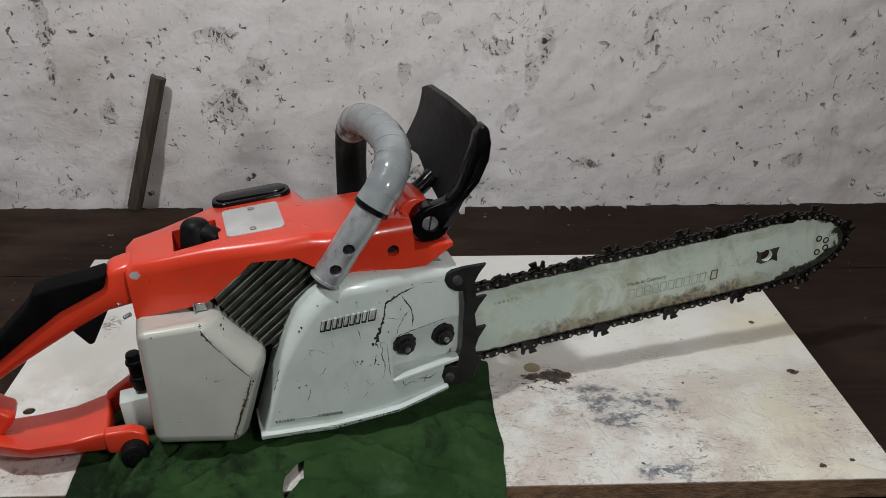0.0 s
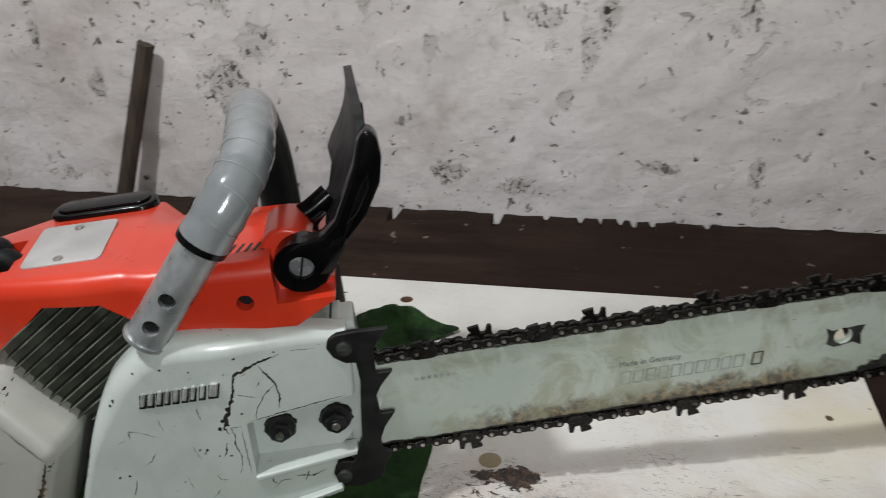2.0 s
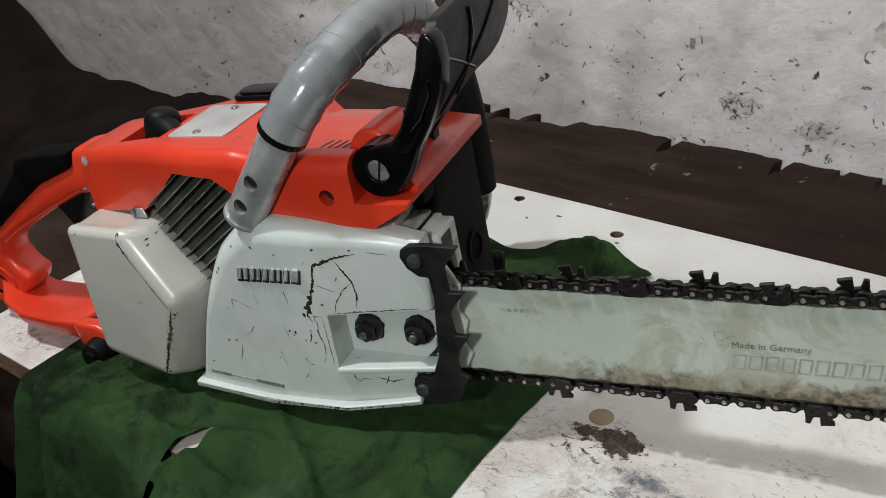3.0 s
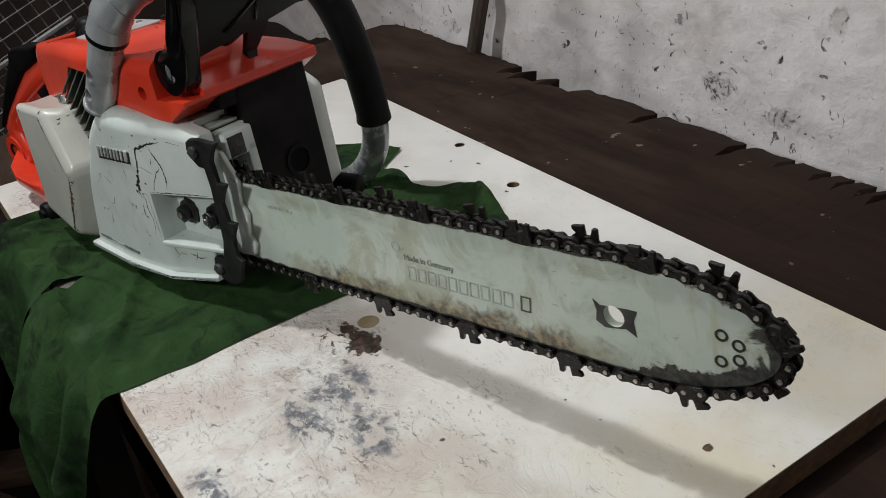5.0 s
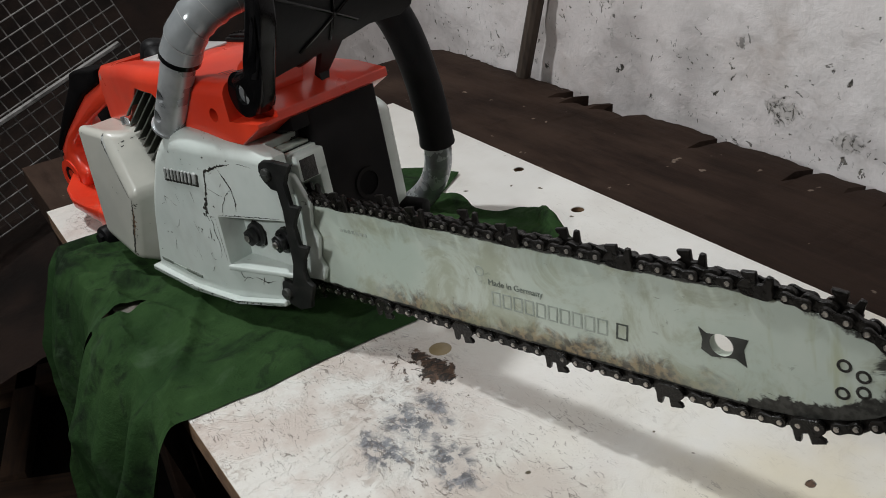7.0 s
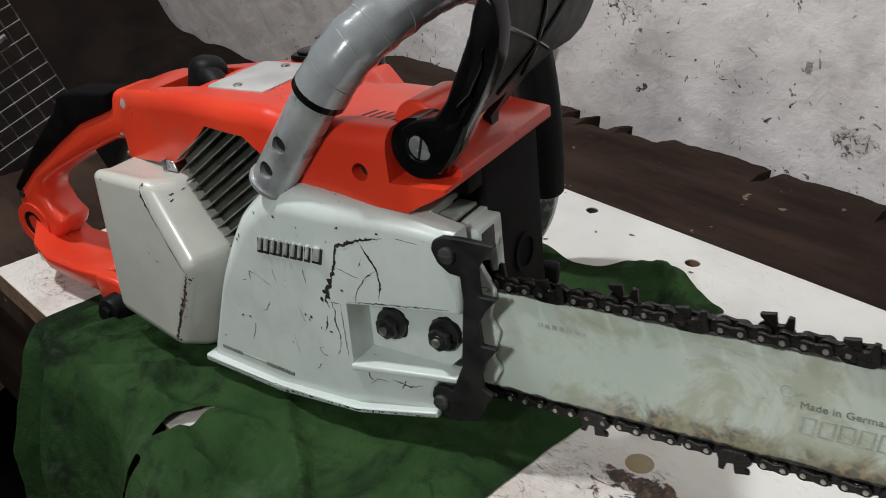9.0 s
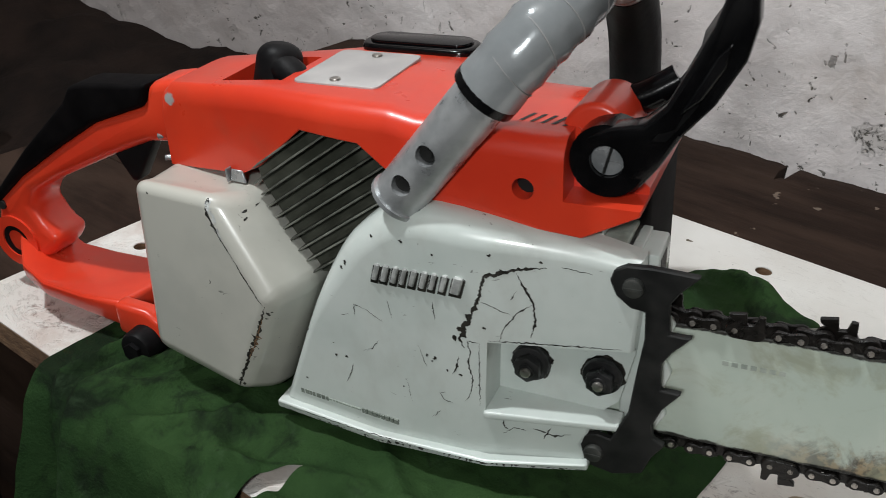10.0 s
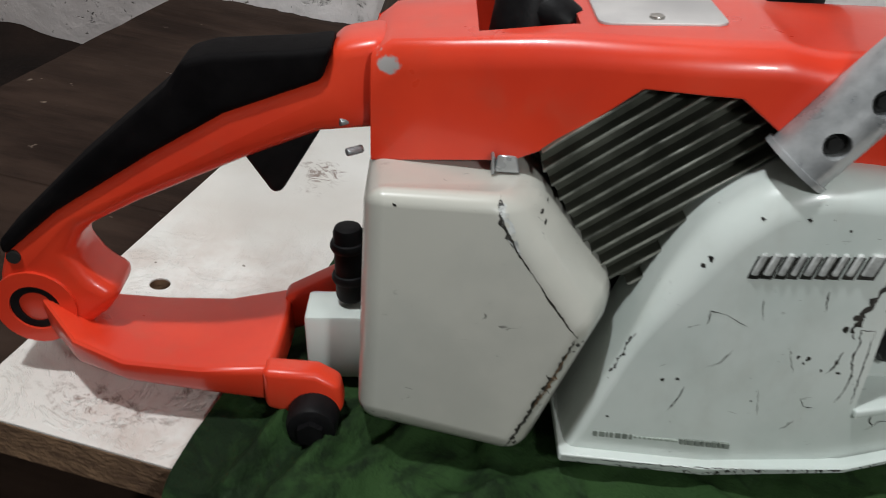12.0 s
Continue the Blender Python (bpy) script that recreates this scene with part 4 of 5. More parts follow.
part("cap_rim", slab(-0.163, -0.100, 0.104, 0.123, 0.2045, 0.2068, 0.0090, 0.0008), BLACK, hood)

# cylinder fins
REGION = [(-0.179, 0.158), (-0.180, 0.166), (-0.147, 0.1945), (-0.111, 0.193), (-0.084, 0.166), (-0.105, 0.135), (-0.130, 0.108), (-0.150, 0.108)]
fd = Vector((0.0573, 0.0397)).normalized()
fnx, fnz = -fd.y, fd.x
cylinder = part("cylinder", prism(REGION, 0.0075, 0.10), FIN, saw, "dark oily cooling fins")
for k in range(13):
    c0 = (-0.135 + fnx * (k - 6.5) * 0.0070, 0.150 + fnz * (k - 6.5) * 0.0070)
    f = clip(REGION, c0[0], c0[1], fnx, fnz)
    if len(f) > 2:
        f = clip(f, c0[0] + fnx * 0.0010, c0[1] + fnz * 0.0010, -fnx, -fnz)
    if len(f) > 2:
        fin = part("fin", prism(f, 0.0012, 0.018), FIN, cylinder)
        part("fin_edge", prism(f, 0.0002, 0.0013, 0.0003, 1), FIN_EDGE, fin, "rubbed bright fin edge")

# crankcase, tank, muffler, starter side
part("crankcase", prism([(-0.205, 0.055), (-0.16, 0.024), (-0.012, 0.024), (0.004, 0.05), (0.004, 0.166), (-0.23, 0.158), (-0.235, 0.07)], 0.034, 0.126, 0.006), CRANK, saw, "dark oily cast crankcase")
tank = part("oil_tank", join(box(-0.055, 0.0300, 0.0125, 0.0385, 0.1225, 0.1425, 0.002), box(-0.02, 0.0300, 0.0300, 0.0385, 0.098, 0.130, 0.002)), WHITE, saw, "chipped white enamelled oil tank")
on_tank = surface_of(tank)
part("tank_edge", box(-0.02, 0.0160, 0.0110, 0.0395, 0.1420, 0.1436, 0.0005), GREASE_SHADE, tank, "black oily gasket edge")
part("tank_rail", box(0.0165, 0.0215, 0.0115, 0.0385, 0.1415, 0.1440, 0.0008), WHITE, tank)
# no opening is cut: a dark block puts the hollow's shade into colour
part("tank_cavity", box(0.0235, 0.0303, 0.0145, 0.0290, 0.1235, 0.1395, 0.0008), GREASE_SHADE, tank, "dark block drawn for a shaded hollow")
part("tank_top", prism([(-0.050, 0.1460), (0.0150, 0.1440), (0.0150, 0.1465), (-0.050, 0.1485)], 0.0070, 0.0380, 0.0006, 1), INK, saw, "grey flat casting face")
part("tank_step", prism([(-0.050, 0.1480), (0.0035, 0.1465), (0.0050, 0.1530), (-0.050, 0.1545)], 0.0065, 0.0360, 0.0008, 1), WHITE, saw, "pale raised casting step")
for x in (-0.040, -0.026, -0.012):
    part("case_bolt", rod((x, 0.004, 0.1590 - x * 0.05), (x, 0.020, 0.1590 - x * 0.05), 0.0035, n=12, bevel=0.0006), ALU, saw, "small bright bolt")
part("front_plate", prism([(0.016, 0.046), (0.034, 0.048), (0.039, 0.058), (0.0345, 0.066), (0.0400, 0.083), (0.0350, 0.092), (0.0400, 0.110), (0.034, 0.120), (0.028, 0.131), (0.016, 0.133)], 0.0085, 0.0125, 0.001), WHITE, saw, "white guide plate behind the bumper")
muffler = part("muffler", join(prism([(-0.02, 0.048), (0.0195, 0.048), (0.0195, 0.1735), (-0.02, 0.176)], 0.0475, 0.117, 0.004, 3), box(-0.02, 0.0190, 0.0330, 0.0500, 0.1560, 0.1740, 0.002)), SOOT, saw, "sooty black sheet metal muffler")
part("outlet", ring((0.014, 0.088, 0.096), (0.0215, 0.088, 0.096), 0.0125, 0.0095), SOOT, muffler)
part("outlet_mouth", rod((0.014, 0.088, 0.096), (0.0202, 0.088, 0.096), 0.0094), PAD, muffler, "black exhaust mouth")
starter = part("starter_housing", prism([(-0.20, 0.06), (-0.16, 0.030), (-0.03, 0.030), (-0.004, 0.055), (-0.004, 0.140), (-0.04, 0.158), (-0.19, 0.160), (-0.215, 0.14)], 0.127, 0.150, 0.008, 3), WHITE, saw, "white starter housing")
part("rubber_mount", rod((-0.02, 0.140, 0.050), (0.012, 0.150, 0.046), 0.009, n=18, bevel=0.003), RUBBER, saw, "black rubber buffer")

# front handle
GRIP = spline([(-0.0890, 0.0, 0.1655), (-0.0690, 0.0, 0.190), (-0.0445, 0.0, 0.2195), (-0.0245, 0.006, 0.2430), (-0.0140, 0.032, 0.2555), (-0.0150, 0.075, 0.2590), (-0.0200, 0.120, 0.2540), (-0.0230, 0.160, 0.2350), (-0.0230, 0.190, 0.1990),
               (-0.0250, 0.208, 0.1450), (-0.0310, 0.218, 0.0780), (-0.0460, 0.220, 0.0400), (-0.0720, 0.212, 0.0150), (-0.105, 0.195, 0.0100), (-0.130, 0.165, 0.020)], 8)
handle = part("front_handle", tube(GRIP, 0.0128, 24), ALU, saw, "bent aluminium tube handle")
cut(handle, rod((-0.0812, -0.03, 0.1776), (-0.0812, 0.002, 0.1776), 0.0050, n=18), rod((-0.0682, -0.03, 0.1934), (-0.0682, 0.002, 0.1934), 0.0050, n=18))
for x, z in ((-0.0812, 0.1776), (-0.0682, 0.1934)):
    part("bolt", join(rod((x, -0.0085, z), (x, 0.0, z), 0.0044, n=16), rod((x, -0.0098, z), (x, -0.0085, z), 0.0026, n=6)), SPIKE, handle, "recessed black bolt")
part("tape_wrap", tube(GRIP[17:58], lambda t: 0.0150 + (0.0005 if int(t * 41) % 4 == 0 else 0.0) + 0.00025 * math.sin(t * 70), 28), TAPE, handle, "spiral-wound silver tape")
for k in range(20, 57, 4):
    tilt = (GRIP[k + 1] - GRIP[k - 1]).normalized()
    lean = (tilt + 0.22 * tilt.orthogonal().normalized()).normalized()
    part("tape_seam", ring(GRIP[k] - lean * 0.0002, GRIP[k] + lean * 0.0002, 0.01545, 0.0143, 28), SEAM, handle)
part("collar", tube([GRIP[0] - (GRIP[1] - GRIP[0]) * 0.45, GRIP[0], GRIP[1] * 0.5 + GRIP[0] * 0.5], 0.0141, 26), ALU, handle, "bright rolled end of the tube")
part("tape_end", tube(GRIP[16:18], 0.0155, 24), BLACK, handle, "black tape band")
part("rubber_sleeve", tube(GRIP[57:81], lambda t: 0.0156 + (0.0008 if t > 0.97 else 0), 24), RUBBER, handle, "ribbed black rubber sleeve")

# hand guard
def guard_x(y, z):
    t = min(max((z - 0.188) / 0.088, 0), 1)
    near = 0.0180 + 0.0345 * math.sin(t * 1.9) ** 0.9 + 0.006 * t * t
    return near - 0.06 * max(0.0, y)


GUARD = [(-0.004, 0.204), (-0.0045, 0.225), (-0.004, 0.2580), (0.0, 0.2720), (0.010, 0.2800), (0.060, 0.2820), (0.108, 0.2800), (0.121, 0.2740), (0.128, 0.2580), (0.1345, 0.2350), (0.1370, 0.2180), (0.128, 0.2120), (0.095, 0.2145),
         (0.072, 0.2090), (0.0660, 0.1790), (0.0605, 0.1790), (0.055, 0.2050), (0.026, 0.2010), (0.012, 0.1985)]


def guard():
    bm = bmesh.new()
    nz = 22
    # cut the outline into rows, so that it can bend
    flat = [bm.verts.new((0, y, z)) for y, z in GUARD]
    bm.faces.new(flat)
    for k in range(1, nz):
        z = 0.178 + (0.2835 - 0.178) * k / nz
        bmesh.ops.bisect_plane(bm, geom=bm.verts[:] + bm.edges[:] + bm.faces[:], plane_co=(0, 0, z), plane_no=(0, 0, 1))
    for k in range(1, 12):
        bmesh.ops.bisect_plane(bm, geom=bm.verts[:] + bm.edges[:] + bm.faces[:], plane_co=(0, -0.004 + 0.0118 * k, 0), plane_no=(0, 1, 0))
    for v in bm.verts:
        v.co.x = guard_x(v.co.y, v.co.z)
        v.co.y *= 1.0 + 0.08 * step((v.co.y - 0.02) / 0.08)
        v.co.z -= 0.08 * max(0.0, v.co.z - 0.2)
    out = bmesh.ops.extrude_face_region(bm, geom=bm.faces[:])
    for v in out["geom"]:
        if isinstance(v, bmesh.types.BMVert):
            v.co.x -= 0.0055
    return bm


shield = part("hand_guard", guard(), GUARD_BLACK, saw, "black plastic hand guard with a glossy arm")
ARM = [(-0.004, 0.2020), (0.0085, 0.2081), (0.0216, 0.2118), (0.0300, 0.2225), (0.0366, 0.2428), (0.0418, 0.2580), (0.0445, 0.2690), (0.0480, 0.2770), (0.0525, 0.2790), (0.0565, 0.2730), (0.0575, 0.2600), (0.0560, 0.2440), (0.0485, 0.2240),
       (0.0370, 0.2060), (0.0285, 0.1900), (0.0190, 0.1770), (0.004, 0.1760)]
ARM = [(x + 0.0055 * step((z - 0.205) / 0.06), z - 0.08 * max(0.0, z - 0.2)) for x, z in ARM]
arm = part("arm", prism(ARM, lambda x, z: -0.0008 - 0.0087 * step((z - 0.198) / 0.02), lambda x, z: 0.0120 - 0.0070 * step((z - 0.198) / 0.02), 0.0035, 3), BLACK, shield)
cut(arm, rod((0.0068, -0.03, 0.1912), (0.0068, 0.03, 0.1912), 0.0078, n=28))
part("arm_groove", prism([(0.0365, 0.2175), (0.0450, 0.2250), (0.0530, 0.2385), (0.0545, 0.2480), (0.0495, 0.2425), (0.0425, 0.2285)], -0.0103, -0.0090, 0.0007, 1), BLACK, arm)
arm2 = spline([(-0.002, 0.046, 0.2000), (0.012, 0.048, 0.2040), (0.026, 0.052, 0.2120)], 5)
part("inner_arm", tube(arm2, 0.0075, 12), BLACK, shield)
for k, (a, b) in enumerate((((0.032, 0.212), (0.100, 0.262)), ((0.008, 0.258), (0.085, 0.222)), ((0.06, 0.214), (0.056, 0.272)))):
    rib = [Vector((guard_x(a[0] + (b[0] - a[0]) * t, a[1] + (b[1] - a[1]) * t) + 0.0006, (a[0] + (b[0] - a[0]) * t) * 1.03, 0.2 + 0.92 * (a[1] + (b[1] - a[1]) * t - 0.2))) for t in (i / 12 for i in range(13))]
    part("rib", tube(rib, 0.0012, 6), BLACK, shield)
part("pivot", ring((0.0068, -0.0018, 0.1914), (0.0068, 0.0140, 0.1914), 0.0165, 0.0076), BLACK, shield)
part("pivot_screw", join(rod((0.0068, 0.0004, 0.1914), (0.0068, 0.0120, 0.1914), 0.0076, n=28, bevel=0.0010)), ALU, shield, "slotted bright pivot screw")
part("screw_slot", prism([(0.0045, 0.1850), (0.0058, 0.1846), (0.0092, 0.1974), (0.0079, 0.1978)], 0.0000, 0.0008), SPIKE, shield)

# rear handle
def sag(x):
    return 0.0045 * math.exp(-((x + 0.325) / 0.04) ** 2)


UPPER = [(-0.236, 0.2020), (-0.2575, 0.1985), (-0.2625, 0.1850), (-0.3010, 0.1715), (-0.3320, 0.1535), (-0.3755, 0.1275), (-0.4020, 0.1080), (-0.4090, 0.0900), (-0.4010, 0.0620), (-0.3850, 0.0580), (-0.3640, 0.0760), (-0.3560, 0.0870), (-0.3670, 0.0935),
         (-0.3740, 0.1065), (-0.3665, 0.1185), (-0.3400, 0.1345), (-0.2965, 0.1525), (-0.2640, 0.1630), (-0.236, 0.1650)]
rear = part("rear_handle", prism([(x, z - 0.003 + (0.3 if k < 9 else -1) * sag(x)) for k, (x, z) in enumerate(UPPER)], 0.0340, 0.0640, 0.006, 3), ORANGE, saw, "orange enamelled rear handle loop")
GRIPPAD = [(-0.2570, 0.2010), (-0.2716, 0.1992), (-0.3040, 0.1975), (-0.3150, 0.1945), (-0.3225, 0.1840), (-0.3640, 0.1500), (-0.4030, 0.1140), (-0.4020, 0.1070), (-0.3755, 0.1265), (-0.3320, 0.1525), (-0.3010, 0.1705), (-0.2622, 0.1852)]
part("grip", prism([(x, z - (0.0035 - 0.3 * sag(x) if k > 7 else 0.0055)) for k, (x, z) in enumerate(GRIPPAD)], 0.0325, 0.0560, 0.006, 4), PAD, rear, "matt black grip pad")
part("trigger", prism([(-0.2990, 0.1530), (-0.2860, 0.1310), (-0.2820, 0.1315), (-0.2640, 0.1600)], 0.038, 0.050, 0.002), RUBBER, rear, "black throttle trigger")
bm = bmesh.new()
stations = [(-0.392, 0.0840, 0.0820, 0.0620, 0.0600, 0.0345, 0.0640), (-0.372, 0.0600, 0.0730, 0.0580, 0.0420, 0.0140, 0.0700), (-0.350, 0.0545, 0.0670, 0.0540, 0.0370, 0.0070, 0.0750), (-0.318, 0.0535, 0.0640, 0.0490, 0.0350, 0.0060, 0.0760), (-0.287, 0.0600, 0.0645, 0.0440, 0.0350, 0.0060, 0.0760)]
loops = [[bm.verts.new(p) for p in ((x, y1, zt), (x, (y0 + y1) / 2, (zt + zn) / 2 - 0.002), (x, y0, zn), (x, y0 + 0.002, zb), (x, y1, zc))] for x, zt, zn, zb, zc, y0, y1 in stations]
bm.faces.new(loops[0])
bm.faces.new(loops[-1][::-1])
for u, v in zip(loops, loops[1:]):
    for i in range(5):
        bm.faces.new((u[i], v[i], v[(i + 1) % 5], u[(i + 1) % 5]))
bmesh.ops.recalc_face_normals(bm, faces=bm.faces[:])
bmesh.ops.bevel(bm, geom=[e for e in bm.edges if e.calc_face_angle(0) > radians(35)], offset=0.004, segments=3, profile=0.5, affect="EDGES", clamp_overlap=True)
part("lower_arm", bm, ORANGE, rear)
part("near_fork", prism([(-0.291, 0.0645), (-0.268, 0.0625), (-0.2585, 0.0565), (-0.2570, 0.0440), (-0.263, 0.0360), (-0.291, 0.0440)], 0.004, 0.016, 0.003), ORANGE, rear)
part("far_fork", prism([(-0.291, 0.0600), (-0.265, 0.0740), (-0.245, 0.0750), (-0.245, 0.0560), (-0.291, 0.0400)], 0.064, 0.078, 0.003), ORANGE, rear)
part("pivot_eye", ring((-0.3937, 0.0325, 0.0758), (-0.3937, 0.0660, 0.0758), 0.0182, 0.0112), ORANGE, rear)
part("bushing", ring((-0.3937, 0.0335, 0.0758), (-0.3937, 0.0650, 0.0758), 0.0112, 0.0075), RUBBER, rear, "black rubber bushing")
part("bushing_core", rod((-0.3937, 0.0370, 0.0758), (-0.3937, 0.0640, 0.0758), 0.0075), SOOT, rear)
part("pin", rod((-0.3975, 0.0328, 0.1015), (-0.3975, 0.0360, 0.1015), 0.0030, n=12), SPIKE, rear)
part("buffer", join(rod((-0.2700, -0.010, 0.0425), (-0.2700, 0.020, 0.0425), 0.0110, n=24, bevel=0.003), rod((-0.2700, -0.013, 0.0425), (-0.2700, -0.010, 0.0425), 0.0060, n=6)), RUBBER, saw, "black rubber vibration buffer")
part("intake_boot", join(rod((-0.2560, 0.040, 0.0760), (-0.2560, 0.040, 0.1140), 0.0065, n=24, bevel=0.003), rod((-0.2560, 0.040, 0.0860), (-0.2560, 0.040, 0.0910), 0.0080, n=24, bevel=0.002), rod((-0.2560, 0.040, 0.1020), (-0.2560, 0.040, 0.1070), 0.0080, n=24, bevel=0.002)), RUBBER, saw, "black rubber boot")
part("bracket", box(-0.2760, -0.2500, 0.028, 0.050, 0.040, 0.0740, 0.002), WHITE, saw, "bright metal bracket")
for x, z in ((-0.2592, 0.1650), (-0.2570, 0.1520)):
    part("lever_screw", join(rod((x + 0.003, 0.032, z), (x + 0.009, 0.036, z), 0.0017, n=12, bevel=0.0005)), ALU, saw, "bright small screw")

for ob in (cover, filter_box, hood, rim_lip):
    even = ob.modifiers.new("even_shading", "WEIGHTED_NORMAL")
    even.keep_sharp = True

# guide bar
def bar_outline(grow=0.0, n=26):
    h, c, x1, x2 = 0.0332 + grow, 0.0755, 0.372, 0.4405 + grow
    pts = [(0.0, c - h), (0.30, c - h)]
    for i in range(n + 1):
        t = -math.pi / 2 + math.pi * i / n
        k = abs(math.cos(t)) ** 0.90
        pts.append((0.352 + (x2 - 0.352) * k, c + h * math.sin(t)))
    pts += [(0.30, c + h), (0.0, c + h)]
    return pts


guide = part("guide_bar", prism(bar_outline(), 0.0208, 0.0258, 0.0004, 1), BARSTEEL, saw, "pale green painted steel guide bar with rust stains")
cut(guide, rod((0.3508, 0.0, 0.0749), (0.3508, 0.05, 0.0749), 0.0064, n=24))
part("worn_patch", prism([(0.3386, 0.0830), (0.3430, 0.0800), (0.3590, 0.0815), (0.3655, 0.0815), (0.3628, 0.0750), (0.3640, 0.0655), (0.3580, 0.0690), (0.3450, 0.0668), (0.3394, 0.0699), (0.3405, 0.0760)], 0.0206, 0.0209), CRANK, guide, "bare dark worn patch")
cut(guide.children[-1], rod((0.3508, 0.0, 0.0749), (0.3508, 0.05, 0.0749), 0.0064, n=24))
for x, z in ((0.4111, 0.0804), (0.4196, 0.0768), (0.4103, 0.0653), (0.4197, 0.0684)):
    part("rivet", ring((x, 0.0203, z), (x, 0.0210, z), 0.0034, 0.0022, 18), GREASE_SHADE, guide, "dark rivet ring")
inset(0.0058, 0.1975, 0.0768, "Made in Germany", 0.0206, guide, INK_MID)
# the bar's model mark as plain bars
for k in range(11):
    w = 0.0072 if k < 10 else 0.0076
    x = 0.1975 + 0.0086 * k + (0.004 if k == 10 else 0)
    frame_bars = [prism([(x + u0 * w + v0 * 0.0012 / 0.0088, 0.0622 + v0), (x + u1 * w + v0 * 0.0012 / 0.0088, 0.0622 + v0), (x + u1 * w + v1 * 0.0012 / 0.0088, 0.0622 + v1), (x + u0 * w + v1 * 0.0012 / 0.0088, 0.0622 + v1)], 0.0206, 0.0209)
                  for u0, u1, v0, v1 in ((0, 1, 0, 0.0010), (0, 1, 0.0094, 0.0104), (0, 0.16, 0.0010, 0.0094), (0.84, 1, 0.0010, 0.0094))]
    part("model_mark", join(*frame_bars), INK if k < 10 else INK_DARK, guide)
part("ring_mark", ring((0.1916, 0.0205, 0.0850), (0.1916, 0.0209, 0.0850), 0.0036, 0.0029, 20), INK, guide)
for k in range(7):
    part("number_mark", box(0.062 + 0.0042 * k, 0.0648 + 0.0042 * k, 0.0206, 0.0209, 0.0905, 0.0930), INK, guide)


# chain
def chain_line(grow, pitch):
    pts = [Vector((x, 0, z)) for x, z in bar_outline(grow, 60)]
    pts = [Vector((0.0, 0, pts[0].z))] + pts
    out, left = [], 0.0
    for a, b in zip(pts, pts[1:]):
        d = (b - a).length
        while left <= d and d > 1e-9:
            out.append((a + (b - a) * (left / d), (b - a).normalized()))
            left += pitch
        left -= d
    return out


def link_mesh(name, shape, y0, y1, bevel=0.0004):
    return mesh_of(name, prism(shape, y0, y1, bevel, 1), CHAIN)


P = 0.0094
strap = link_mesh("tie_strap", arc(-P / 2, 0, 0.0033, 90, 270, 6) + [(0, -0.0022)] + arc(P / 2, 0, 0.0033, -90, 90, 6) + [(0, 0.0024)], 0.0185, 0.0203)
strap_far = link_mesh("tie_strap", arc(-P / 2, 0, 0.0033, 90, 270, 6) + [(0, -0.0022)] + arc(P / 2, 0, 0.0033, -90, 90, 6) + [(0, 0.0024)], 0.0263, 0.0281)
cutter_shape = arc(-P / 2, 0, 0.0042, 150, 270, 5) + arc(P / 2, 0, 0.0042, -90, 40, 5) + [(0.0080, 0.0046), (0.0078, 0.0088), (0.0050, 0.0092), (0.0036, 0.0042), (0.0004, 0.0038), (-0.0004, 0.0098), (-0.0080, 0.0084), (-0.0074, 0.0062), (-0.0052, 0.0048)]
cutter = link_mesh("cutter", cutter_shape, 0.0178, 0.0203)
cutter_far = link_mesh("cutter", cutter_shape, 0.0263, 0.0288)
drive = link_mesh("drive_link", arc(-P / 2, 0, 0.0043, 90, 250, 5) + [(-0.002, -0.0085), (0.0015, -0.0085)] + arc(P / 2, 0, 0.0043, -70, 90, 5) + [(0, 0.0030)], 0.0218, 0.0248)
pin = mesh_of("pin", rod((0, 0.0178, 0), (0, 0.0288, 0), 0.0014, n=10), PIN)
places = chain_line(0.0034, P)
chain = part("chain", prism(bar_outline(0.0030), 0.0224, 0.0242), CHAIN, saw, "oily black saw chain with raised cutters")
cut(chain, prism(bar_outline(-0.0050), 0.0, 0.05))
wob = random.Random(3)
for k, (p, d) in enumerate(places):
    turn = math.degrees(math.atan2(d.z, d.x))
    spot = Matrix.Translation(p) @ pose(0, 0, 0, 0, -turn + 180 + wob.uniform(-3, 3), 0)
    here = []
    if k % 2 == 0:
        beat = (k // 2) % 4
        near, far = strap, strap_far
        if beat == 1:
            near = cutter
        elif beat == 3:
            far = cutter_far
        here = [("link", near), ("link", far)]
    else:
        here = [("drive_link", drive)]
    here.append(("pin", pin))
    for name, me in here:
        m = spot @ (pose(-P / 2, 0, 0) if name == "pin" else Matrix())
        o = new(name, me)
        o.parent = chain
        o.matrix_basis = m


# how far the near-side parts sit in from the handle's face
INSET = {"sprocket_cover": 0.009, "bumper_spike": 0.0125, "bent_tab": 0.006, "shroud": 0.009, "cylinder": 0.009, "oil_tank": 0.009, "tank_top": 0.009,
         "tank_step": 0.009, "case_bolt": 0.009, "front_plate": 0.0075, "filter_box": 0.003, "hand_guard": 0.010, "front_handle": -0.001, "rear_handle": -0.002}
LOWER = {"sprocket_cover": 0.001, "bumper_spike": 0.001, "shroud": 0.0025, "cylinder": 0.0025, "filter_box": 0.0045, "bent_tab": 0.003}
for ob in saw.children:
    kind_of = ob.name.split(".")[0]
    ob.location = (0.001 if kind_of in LOWER else 0.0, INSET.get(kind_of, 0.0), -LOWER.get(kind_of, 0.0))


